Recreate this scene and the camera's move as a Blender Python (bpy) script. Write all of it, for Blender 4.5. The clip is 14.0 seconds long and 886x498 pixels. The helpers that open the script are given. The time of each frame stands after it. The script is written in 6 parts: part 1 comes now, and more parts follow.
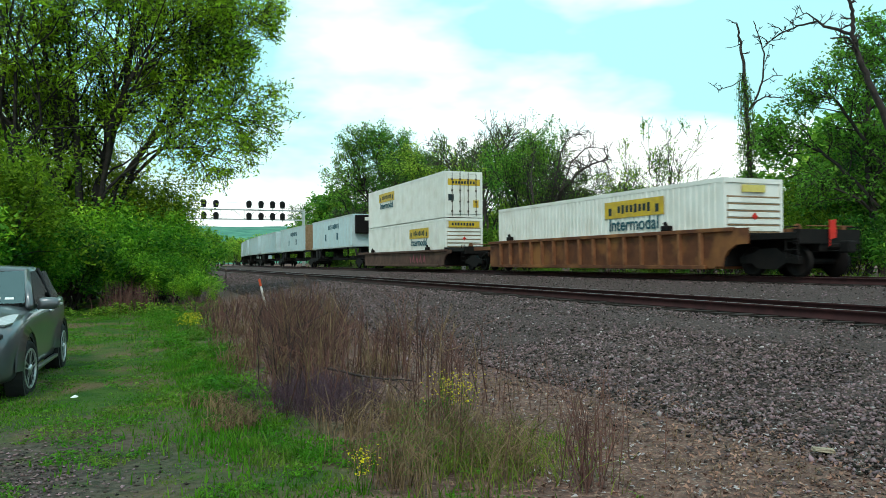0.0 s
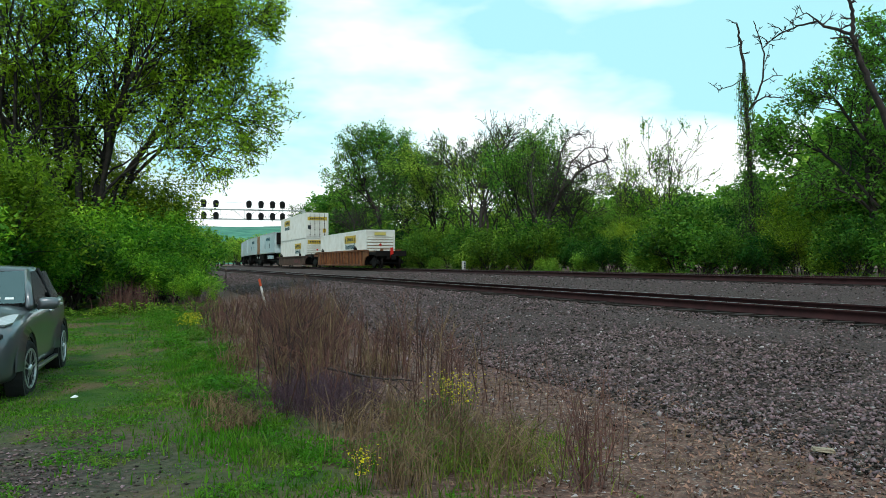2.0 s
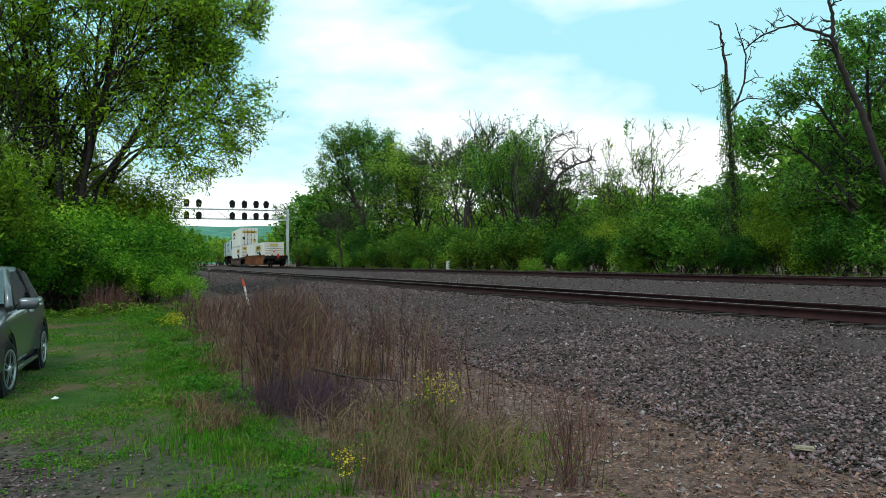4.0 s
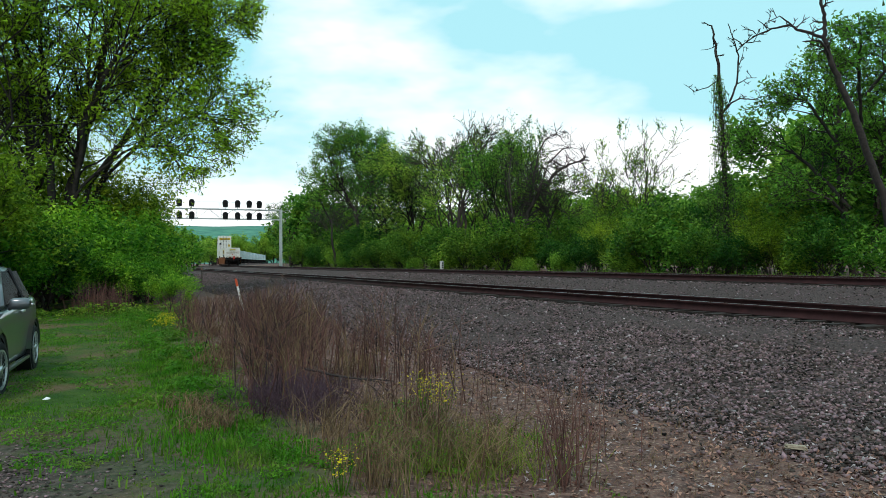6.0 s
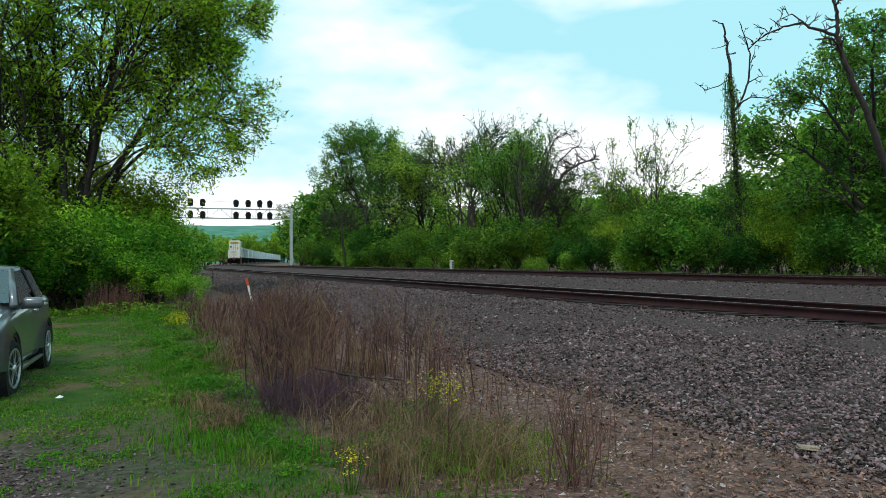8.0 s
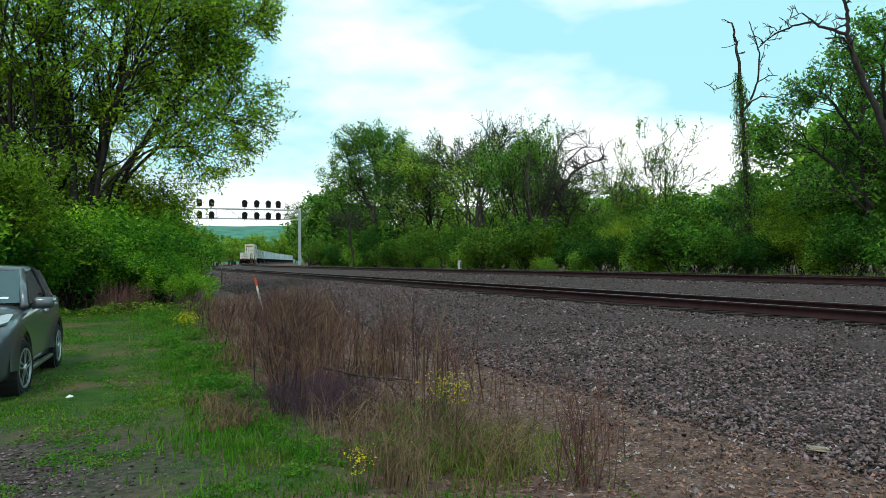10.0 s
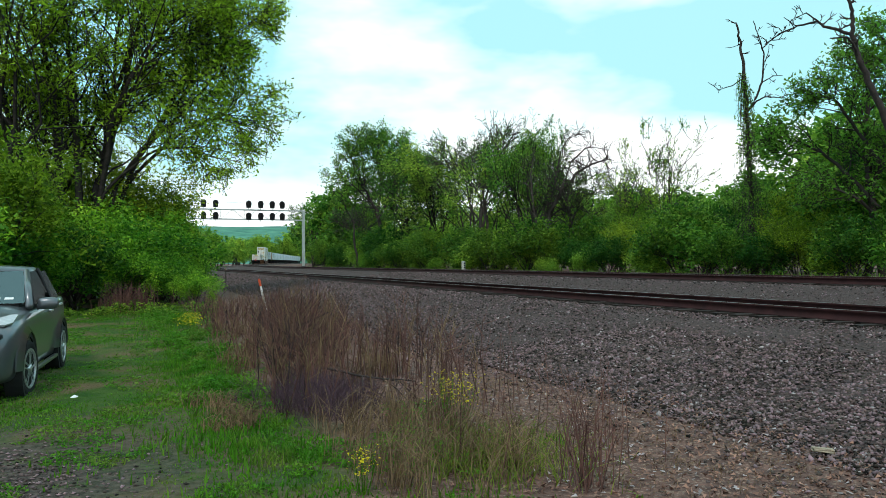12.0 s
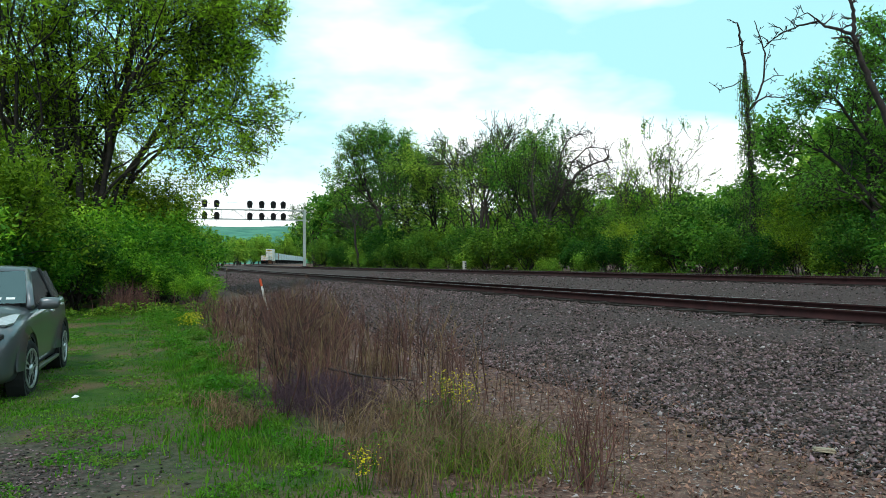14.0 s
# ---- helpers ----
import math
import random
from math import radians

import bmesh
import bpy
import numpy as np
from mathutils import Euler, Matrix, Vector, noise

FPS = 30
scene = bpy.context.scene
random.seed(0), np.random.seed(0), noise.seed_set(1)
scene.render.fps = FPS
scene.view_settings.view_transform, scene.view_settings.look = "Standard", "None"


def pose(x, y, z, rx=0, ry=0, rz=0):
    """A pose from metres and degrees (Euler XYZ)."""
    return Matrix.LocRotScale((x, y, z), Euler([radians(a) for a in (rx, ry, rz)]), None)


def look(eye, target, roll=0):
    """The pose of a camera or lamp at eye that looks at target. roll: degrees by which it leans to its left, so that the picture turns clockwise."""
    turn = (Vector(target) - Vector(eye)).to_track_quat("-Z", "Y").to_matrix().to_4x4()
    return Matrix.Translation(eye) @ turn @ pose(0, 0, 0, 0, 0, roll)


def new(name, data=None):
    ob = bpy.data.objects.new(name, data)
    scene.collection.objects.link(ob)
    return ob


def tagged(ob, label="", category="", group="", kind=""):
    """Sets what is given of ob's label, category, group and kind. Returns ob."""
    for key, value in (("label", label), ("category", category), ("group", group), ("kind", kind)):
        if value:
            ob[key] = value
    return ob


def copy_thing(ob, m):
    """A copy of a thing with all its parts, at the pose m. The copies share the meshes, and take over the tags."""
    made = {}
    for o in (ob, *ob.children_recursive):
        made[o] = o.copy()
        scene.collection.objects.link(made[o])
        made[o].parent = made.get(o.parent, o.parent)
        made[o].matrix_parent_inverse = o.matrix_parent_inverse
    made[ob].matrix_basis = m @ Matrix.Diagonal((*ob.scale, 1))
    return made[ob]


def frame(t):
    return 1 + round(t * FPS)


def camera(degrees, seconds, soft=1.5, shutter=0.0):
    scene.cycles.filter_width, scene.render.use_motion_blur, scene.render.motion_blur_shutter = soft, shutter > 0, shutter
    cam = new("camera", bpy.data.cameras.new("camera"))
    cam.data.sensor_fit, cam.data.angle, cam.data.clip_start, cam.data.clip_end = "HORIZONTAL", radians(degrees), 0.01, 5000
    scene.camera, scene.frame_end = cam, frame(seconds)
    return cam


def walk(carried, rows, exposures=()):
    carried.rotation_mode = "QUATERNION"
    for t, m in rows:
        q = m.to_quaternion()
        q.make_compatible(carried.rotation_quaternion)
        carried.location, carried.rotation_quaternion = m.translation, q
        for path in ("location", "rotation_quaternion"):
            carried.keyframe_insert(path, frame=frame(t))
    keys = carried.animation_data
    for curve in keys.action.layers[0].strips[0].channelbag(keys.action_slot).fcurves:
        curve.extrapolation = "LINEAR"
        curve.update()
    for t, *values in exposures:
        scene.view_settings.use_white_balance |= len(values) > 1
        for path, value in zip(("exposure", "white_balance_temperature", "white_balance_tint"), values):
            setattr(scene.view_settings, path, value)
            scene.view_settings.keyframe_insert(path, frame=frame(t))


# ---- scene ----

# ================= camera and its walk =================
EYE = Vector((0.0, 0.0, 1.54))
YAW, PITCH, ROLL = 0.39568, 0.01707, -0.372


def aim(dyaw=0.0, dpitch=0.0):
    a, b = YAW + dyaw, PITCH + dpitch
    ahead = Vector((math.sin(a) * math.cos(b), math.cos(a) * math.cos(b), math.sin(b)))
    return look(EYE, EYE + ahead, ROLL)


cam = camera(61.84, 14.0, soft=0.6, shutter=0.15)
walk(cam, [
    (0.0, aim()), (1.5, aim()), (2.8, aim()), (3.0, aim(0.0006)), (3.2, aim(0.0035)),
    (3.8, aim(0.0165, -0.0001)), (4.5, aim(0.0295, -0.0003)), (5.3, aim(0.0322, -0.0003)), (5.5, aim(0.0309, -0.0003)),
    (6.0, aim(0.0297, -0.0004)), (6.5, aim(0.0277, -0.0008)), (7.0, aim(0.0248, -0.0010)),
    (7.5, aim(0.0208, -0.0011)), (8.0, aim(0.0163, -0.0011)), (8.2, aim(0.0145, -0.0011)), (9.2, aim(0.0085, -0.0010)),
    (10.3, aim(0.0042, -0.0008)), (10.5, aim(0.0034, -0.0008)), (11.0, aim(0.0021, -0.0005)),
    (11.5, aim(0.0012, -0.0001)), (12.0, aim(0.0003)), (13.0, aim(0.0)), (13.5, aim(-0.0004)), (14.0, aim(-0.0010)),
], exposures=[(0.0, 0.04, 6550, 5), (0.7, -0.04, 6500, 10), (2.5, -0.12, 6500, 10), (5.3, -0.2, 6500, 12), (8.2, -0.2, 6500, 12), (11.0, -0.12, 6500, 10), (14.0, -0.06, 6500, 10)])

# ================= world and sun =================
SUN_ELEV, SUN_AZ = radians(52), radians(215)
world = bpy.data.worlds.new("sky")
scene.world = world
world.use_nodes = True
wn, wl = world.node_tree.nodes, world.node_tree.links
wn.clear()
w_out = wn.new("ShaderNodeOutputWorld")
w_bg = wn.new("ShaderNodeBackground")
w_bg.inputs["Strength"].default_value = 0.09
w_sky = wn.new("ShaderNodeTexSky")
w_sky.sky_type, w_sky.sun_disc = "NISHITA", False
w_sky.sun_elevation, w_sky.sun_rotation = SUN_ELEV, SUN_AZ
w_sky.air_density, w_sky.dust_density, w_sky.ozone_density = 1.3, 1.5, 1.0
w_co = wn.new("ShaderNodeTexCoord")
w_map = wn.new("ShaderNodeMapping")
w_map.inputs["Scale"].default_value = (1.0, 1.0, 2.6)
w_map.inputs["Location"].default_value = (1.35, 2.1, 0.2)
w_noise = wn.new("ShaderNodeTexNoise")
w_noise.inputs["Scale"].default_value = 2.6
w_noise.inputs["Detail"].default_value = 5.0
w_noise.inputs["Roughness"].default_value = 0.5
w_ramp = wn.new("ShaderNodeValToRGB")
w_ramp.color_ramp.elements[0].position, w_ramp.color_ramp.elements[1].position = 0.15, 0.33
w_tint = wn.new("ShaderNodeMix")
w_tint.data_type, w_tint.blend_type = "RGBA", "MIX"
w_tint.inputs["Factor"].default_value = 0.85
w_tint.inputs["B"].default_value = (6.4, 12.6, 13.6, 1)
w_mix = wn.new("ShaderNodeMix")
w_mix.data_type = "RGBA"
w_mix.inputs["B"].default_value = (15.0, 15.6, 15.6, 1)
wl.new(w_co.outputs["Generated"], w_map.inputs["Vector"])
wl.new(w_map.outputs["Vector"], w_noise.inputs["Vector"])
wl.new(w_sky.outputs["Color"], w_tint.inputs["A"])
wl.new(w_tint.outputs["Result"], w_mix.inputs["A"])
w_sep = wn.new("ShaderNodeSeparateXYZ")
wl.new(w_co.outputs["Generated"], w_sep.inputs["Vector"])
w_low = wn.new("ShaderNodeMath")           # cloud thickens towards the horizon
w_low.operation = "MULTIPLY_ADD"
w_low.inputs[1].default_value = -1.0
w_cap = wn.new("ShaderNodeMath")
w_cap.operation = "MINIMUM"
w_cap.inputs[1].default_value = 0.27
wl.new(w_sep.outputs["Z"], w_cap.inputs[0])
wl.new(w_cap.outputs[0], w_low.inputs[0])
w_amp = wn.new("ShaderNodeMath")
w_amp.operation = "MULTIPLY_ADD"
w_amp.inputs[1].default_value, w_amp.inputs[2].default_value = 1.05, -0.115
wl.new(w_noise.outputs["Fac"], w_amp.inputs[0])
wl.new(w_amp.outputs[0], w_low.inputs[2])
wl.new(w_low.outputs[0], w_ramp.inputs["Fac"])
wl.new(w_ramp.outputs["Color"], w_mix.inputs["Factor"])
wl.new(w_mix.outputs["Result"], w_bg.inputs["Color"])
wl.new(w_bg.outputs["Background"], w_out.inputs["Surface"])

sun_data = bpy.data.lights.new("sun", "SUN")
sun_data.energy, sun_data.angle, sun_data.color = 1.8, radians(14), (1.0, 0.90, 0.84)
sun = new("sun", sun_data)
sun_from = Vector((math.sin(SUN_AZ) * math.cos(SUN_ELEV), math.cos(SUN_AZ) * math.cos(SUN_ELEV), math.sin(SUN_ELEV)))
sun.matrix_basis = look(sun_from * 200, (0, 0, 0))


# ================= materials =================
def mat(name, color, color2=None, rough=0.8, metal=0.0, scale=6.0, bump=0.0, bump_scale=None, dist=0.02, stain=None, stain_amount=0.4,
        stain_scale=1.2, leaf=False, island=0.0, obj_random=0.0, spec=0.2, coat=0.0, sheer=0.5, hue=0.0):
    """A surface with grain between two colours, larger stains and fine relief."""
    m = bpy.data.materials.new(name)
    m.use_nodes = True
    n, l = m.node_tree.nodes, m.node_tree.links
    b = n["Principled BSDF"]
    b.inputs["Roughness"].default_value, b.inputs["Metallic"].default_value = rough, metal
    b.inputs["Specular IOR Level"].default_value = spec
    b.inputs["Coat Weight"].default_value = coat
    co = n.new("ShaderNodeTexCoord")
    noise1 = n.new("ShaderNodeTexNoise")
    noise1.inputs["Scale"].default_value, noise1.inputs["Detail"].default_value = scale, 6.0
    l.new(co.outputs["Object"], noise1.inputs["Vector"])
    ramp = n.new("ShaderNodeMapRange")
    ramp.inputs["From Min"].default_value, ramp.inputs["From Max"].default_value = 0.3, 0.7
    l.new(noise1.outputs["Fac"], ramp.inputs["Value"])
    mix = n.new("ShaderNodeMix")
    mix.data_type = "RGBA"
    mix.inputs["A"].default_value = (*color, 1)
    mix.inputs["B"].default_value = (*(color2 or [c * 0.75 for c in color]), 1)
    l.new(ramp.outputs["Result"], mix.inputs["Factor"])
    out = mix.outputs["Result"]
    if stain:
        noise2 = n.new("ShaderNodeTexNoise")
        noise2.inputs["Scale"].default_value, noise2.inputs["Detail"].default_value = stain_scale, 4.0
        l.new(co.outputs["Object"], noise2.inputs["Vector"])
        r2 = n.new("ShaderNodeMapRange")
        r2.inputs["From Min"].default_value, r2.inputs["From Max"].default_value = 0.48, 0.68
        r2.inputs["To Max"].default_value = stain_amount
        l.new(noise2.outputs["Fac"], r2.inputs["Value"])
        mix2 = n.new("ShaderNodeMix")
        mix2.data_type = "RGBA"
        l.new(r2.outputs["Result"], mix2.inputs["Factor"])
        l.new(out, mix2.inputs["A"])
        mix2.inputs["B"].default_value = (*stain, 1)
        out = mix2.outputs["Result"]
    for amount, node, socket in ((island, "ShaderNodeNewGeometry", "Random Per Island"), (obj_random, "ShaderNodeObjectInfo", "Random")):
        if amount:
            g = n.new(node)
            r3 = n.new("ShaderNodeMapRange")
            r3.inputs["To Min"].default_value, r3.inputs["To Max"].default_value = 1 - amount, 1 + amount
            l.new(g.outputs[socket], r3.inputs["Value"])
            hsv = n.new("ShaderNodeHueSaturation")
            l.new(r3.outputs["Result"], hsv.inputs["Value"])
            if hue:
                r4 = n.new("ShaderNodeMapRange")
                r4.inputs["To Min"].default_value, r4.inputs["To Max"].default_value = 0.5 + hue, 0.5 - hue
                l.new(g.outputs[socket], r4.inputs["Value"])
                l.new(r4.outputs["Result"], hsv.inputs["Hue"])
            l.new(out, hsv.inputs["Color"])
            out = hsv.outputs["Color"]
    l.new(out, b.inputs["Base Color"])
    if bump:
        noise3 = n.new("ShaderNodeTexNoise")
        noise3.inputs["Scale"].default_value, noise3.inputs["Detail"].default_value = bump_scale or scale * 3, 5.0
        l.new(co.outputs["Object"], noise3.inputs["Vector"])
        bp = n.new("ShaderNodeBump")
        bp.inputs["Strength"].default_value, bp.inputs["Distance"].default_value = bump, dist
        l.new(noise3.outputs["Fac"], bp.inputs["Height"])
        l.new(bp.outputs["Normal"], b.inputs["Normal"])
    if leaf:
        tr = n.new("ShaderNodeBsdfTranslucent")
        l.new(out, tr.inputs["Color"])
        ms = n.new("ShaderNodeMixShader")
        ms.inputs["Fac"].default_value = sheer
        l.new(b.outputs["BSDF"], ms.inputs[1])
        l.new(tr.outputs["BSDF"], ms.inputs[2])
        l.new(ms.outputs["Shader"], n["Material Output"].inputs["Surface"])
    return m


M_BARK = mat("bark", (0.055, 0.045, 0.04), (0.025, 0.02, 0.02), 0.95, scale=5, bump=0.6, bump_scale=14, dist=0.05)
M_BARK_GREY = mat("grey_bark", (0.085, 0.07, 0.062), (0.04, 0.033, 0.03), 0.95, scale=4, bump=0.5, bump_scale=14, dist=0.05)
M_LEAF_MAPLE = mat("maple_leaf", (0.34, 0.50, 0.025), (0.15, 0.32, 0.015), 0.6, scale=0.45, leaf=True, island=0.65, spec=0.25, sheer=0.62)
M_LEAF_GOLD = mat("yellowish_shrub_leaf", (0.25, 0.36, 0.02), (0.12, 0.22, 0.014), 0.6, scale=0.6, leaf=True, island=0.65, obj_random=0.25, spec=0.2, hue=0.02)
M_LEAF_FOREST = mat("forest_leaf", (0.11, 0.29, 0.03), (0.22, 0.38, 0.04), 0.65, scale=0.3, leaf=True, island=0.65, obj_random=0.28, spec=0.2, hue=0.025)
M_LEAF_DARK = mat("dark_leaf", (0.05, 0.17, 0.022), (0.10, 0.22, 0.028), 0.65, scale=0.4, leaf=True, island=0.65, obj_random=0.35, spec=0.2, hue=0.02)
M_LEAF_EDGE = mat("layered_maple_leaf", (0.085, 0.25, 0.03), (0.16, 0.33, 0.035), 0.65, scale=0.4, leaf=True, island=0.65, spec=0.2, sheer=0.6)
# darker leaf: the shade under the trees is put into its colour
M_LEAF_SHADED = mat("shaded_shrub_leaf", (0.045, 0.15, 0.016), (0.1, 0.22, 0.02), 0.65, scale=0.5, leaf=True, island=0.65, obj_random=0.45, spec=0.2, hue=0.03)
M_LEAF_BUSH = mat("bush_leaf", (0.085, 0.29, 0.02), (0.22, 0.42, 0.025), 0.6, scale=0.7, leaf=True, island=0.65, obj_random=0.4, spec=0.25, hue=0.025)
M_GRASS = mat("grass_blade", (0.033, 0.165, 0.007), (0.11, 0.26, 0.014), 0.6, scale=1.6, stain=(0.26, 0.22, 0.06), stain_scale=2.5, stain_amount=0.4, leaf=True, island=0.45, spec=0.2)
M_BALLAST = mat("ballast", (0.112, 0.076, 0.071), (0.027, 0.019, 0.019), 0.95, scale=26, bump=1.0, bump_scale=30, dist=0.05, stain=(0.06, 0.045, 0.04), stain_scale=0.5)
M_STONE = mat("ballast_stone", (0.185, 0.13, 0.118), (0.046, 0.035, 0.036), 0.9, scale=8, island=0.98, hue=0.07)
M_PALE = mat("pale_stone", (0.38, 0.33, 0.33), (0.24, 0.2, 0.2), 0.85, scale=8, island=0.4)
M_RAIL = mat("rail_rust", (0.05, 0.018, 0.018), (0.025, 0.01, 0.011), 0.75, 0.2, scale=5, bump=0.2)
M_RAIL_TOP = mat("rail_head_steel", (0.5, 0.48, 0.48), (0.36, 0.34, 0.33), 0.35, 1.0, scale=8)
M_TIE = mat("creosoted_tie", (0.045, 0.035, 0.03), (0.02, 0.016, 0.014), 0.9, scale=9, bump=0.5)
M_RUST = mat("rusty_brown_paint", (0.15, 0.058, 0.028), (0.085, 0.034, 0.02), 0.8, 0.1, scale=2.2, bump=0.15, stain=(0.34, 0.15, 0.05), stain_scale=0.7, stain_amount=0.7)
# lighter copy of the sill's rust: light caught by the ribs, painted in
M_RIB_LIT = mat("rust_rib_lit", (0.27, 0.12, 0.055), (0.15, 0.06, 0.03), 0.8, 0.1, scale=3, bump=0.15)
M_DARK_STEEL = mat("grimy_black_steel", (0.006, 0.0055, 0.006), (0.013, 0.01, 0.009), 0.75, 0.3, scale=4, bump=0.2)
M_WELL_RED = mat("dull_red_brown_paint", (0.10, 0.055, 0.042), (0.065, 0.035, 0.028), 0.8, 0.1, scale=2.2, stain=(0.2, 0.12, 0.08), bump=0.15)
M_WHITE = mat("white_container_paint", (0.76, 0.76, 0.72), (0.68, 0.68, 0.63), 0.55, scale=1.5, stain=(0.5, 0.46, 0.38), stain_amount=0.35, stain_scale=0.8)
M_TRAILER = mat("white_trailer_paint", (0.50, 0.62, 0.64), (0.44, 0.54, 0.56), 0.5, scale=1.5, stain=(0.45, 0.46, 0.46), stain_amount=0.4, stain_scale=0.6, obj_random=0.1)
M_YELLOW = mat("yellow_panel", (0.62, 0.42, 0.03), (0.48, 0.31, 0.03), 0.5, scale=5, stain=(0.3, 0.24, 0.1), stain_amount=0.4, stain_scale=3)
M_FADED = mat("faded_yellow_panel", (0.62, 0.53, 0.16), (0.55, 0.45, 0.12), 0.6, scale=6)
M_INK = mat("dark_print", (0.02, 0.035, 0.04), None, 0.6)
M_TEAL_INK = mat("teal_print", (0.02, 0.10, 0.13), None, 0.6)
# rusty brown; also paints the shadow lines of the container ends
M_BROWN_LINE = mat("rust_and_shadow_brown", (0.30, 0.20, 0.12), (0.2, 0.12, 0.06), 0.8, scale=5)
M_LOCK = mat("dark_lock_steel", (0.09, 0.07, 0.06), (0.05, 0.04, 0.035), 0.7, 0.3, scale=8)
M_GRAFFITI = mat("faded_red_spray", (0.3, 0.07, 0.09), (0.2, 0.06, 0.07), 0.7, scale=10)
M_RED = mat("red_flag", (0.6, 0.03, 0.02), None, 0.6)
M_ORANGE = mat("orange_paint", (0.62, 0.09, 0.03), (0.45, 0.07, 0.03), 0.6, scale=20)
M_STAKE = mat("white_stake_paint", (0.75, 0.73, 0.72), (0.6, 0.57, 0.55), 0.7, scale=20)
M_ALU = mat("galvanised_steel", (0.55, 0.60, 0.58), (0.42, 0.46, 0.45), 0.5, 0.35, scale=3)
M_SIGNAL = mat("black_signal_enamel", (0.012, 0.012, 0.014), (0.02, 0.02, 0.02), 0.6)


def grass_soil():
    """The lane's soil: grass, moss, bare dirt in the wheel ruts, leaf litter beside the ballast."""
    m = bpy.data.materials.new("grassy_soil")
    m.use_nodes = True
    n, l = m.node_tree.nodes, m.node_tree.links
    b = n["Principled BSDF"]
    b.inputs["Roughness"].default_value = 0.95
    b.inputs["Specular IOR Level"].default_value = 0.2
    co = n.new("ShaderNodeTexCoord")

    def grain(scale, lo, hi, detail=6):
        t = n.new("ShaderNodeTexNoise")
        t.inputs["Scale"].default_value, t.inputs["Detail"].default_value = scale, detail
        l.new(co.outputs["Object"], t.inputs["Vector"])
        r = n.new("ShaderNodeMapRange")
        r.inputs["From Min"].default_value, r.inputs["From Max"].default_value = lo, hi
        l.new(t.outputs["Fac"], r.inputs["Value"])
        return r.outputs["Result"]

    def blend(f, a, c):
        x = n.new("ShaderNodeMix")
        x.data_type = "RGBA"
        l.new(f, x.inputs["Factor"])
        for s, v in (("A", a), ("B", c)):
            if isinstance(v, tuple):
                x.inputs[s].default_value = (*v, 1)
            else:
                l.new(v, x.inputs[s])
        return x.outputs["Result"]

    green = blend(grain(3, 0.35, 0.65), (0.02, 0.065, 0.006), (0.05, 0.095, 0.012))
    green = blend(grain(0.9, 0.44, 0.62), green, (0.12, 0.085, 0.045))
    litter = blend(grain(9, 0.35, 0.65), (0.18, 0.10, 0.08), (0.07, 0.04, 0.035))
    litter = blend(grain(30, 0.55, 0.75), litter, (0.36, 0.25, 0.19))
    dirt = blend(grain(14, 0.35, 0.65), (0.105, 0.08, 0.068), (0.035, 0.027, 0.024))
    sep = n.new("ShaderNodeSeparateXYZ")
    l.new(co.outputs["Object"], sep.inputs["Vector"])
    wob = n.new("ShaderNodeMath")
    wob.operation = "MULTIPLY_ADD"
    l.new(grain(0.9, 0.0, 1.0), wob.inputs[0])
    wob.inputs[1].default_value = 1.6
    l.new(sep.outputs["X"], wob.inputs[2])
    edge = n.new("ShaderNodeMapRange")
    edge.inputs["From Min"].default_value, edge.inputs["From Max"].default_value = 1.9, 2.5
    l.new(wob.outputs[0], edge.inputs["Value"])
    col = blend(edge.outputs["Result"], green, litter)
    # bare gravelly patch where cars turn
    d = n.new("ShaderNodeVectorMath")
    d.operation = "DISTANCE"
    l.new(co.outputs["Object"], d.inputs[0])
    d.inputs[1].default_value = (-1.35, 6.0, 0)
    near = n.new("ShaderNodeMapRange")
    near.inputs["From Min"].default_value, near.inputs["From Max"].default_value = 3.2, 0.9
    l.new(d.outputs["Value"], near.inputs["Value"])
    mul = n.new("ShaderNodeMath")
    mul.operation = "MULTIPLY"
    l.new(near.outputs["Result"], mul.inputs[0])
    l.new(grain(2.2, 0.3, 0.5), mul.inputs[1])
    col = blend(mul.outputs[0], col, dirt)
    l.new(col, b.inputs["Base Color"])
    bp = n.new("ShaderNodeBump")
    bp.inputs["Strength"].default_value, bp.inputs["Distance"].default_value = 0.8, 0.04
    l.new(grain(18, 0.2, 0.8), bp.inputs["Height"])
    l.new(bp.outputs["Normal"], b.inputs["Normal"])
    return m


M_SOIL = grass_soil()


# ================= mesh helpers =================
def box(bm, x0, x1, y0, y1, z0, z1, bevel=0.0):
    v = [bm.verts.new(p) for p in ((x0, y0, z0), (x1, y0, z0), (x1, y1, z0), (x0, y1, z0), (x0, y0, z1), (x1, y0, z1), (x1, y1, z1), (x0, y1, z1))]
    f = [bm.faces.new([v[i] for i in q]) for q in ((3, 2, 1, 0), (4, 5, 6, 7), (0, 1, 5, 4), (1, 2, 6, 5), (2, 3, 7, 6), (3, 0, 4, 7))]
    if bevel:
        bmesh.ops.bevel(bm, geom=list({e for q in f for e in q.edges}), offset=bevel, segments=2, affect="EDGES", profile=0.5)
    return bm


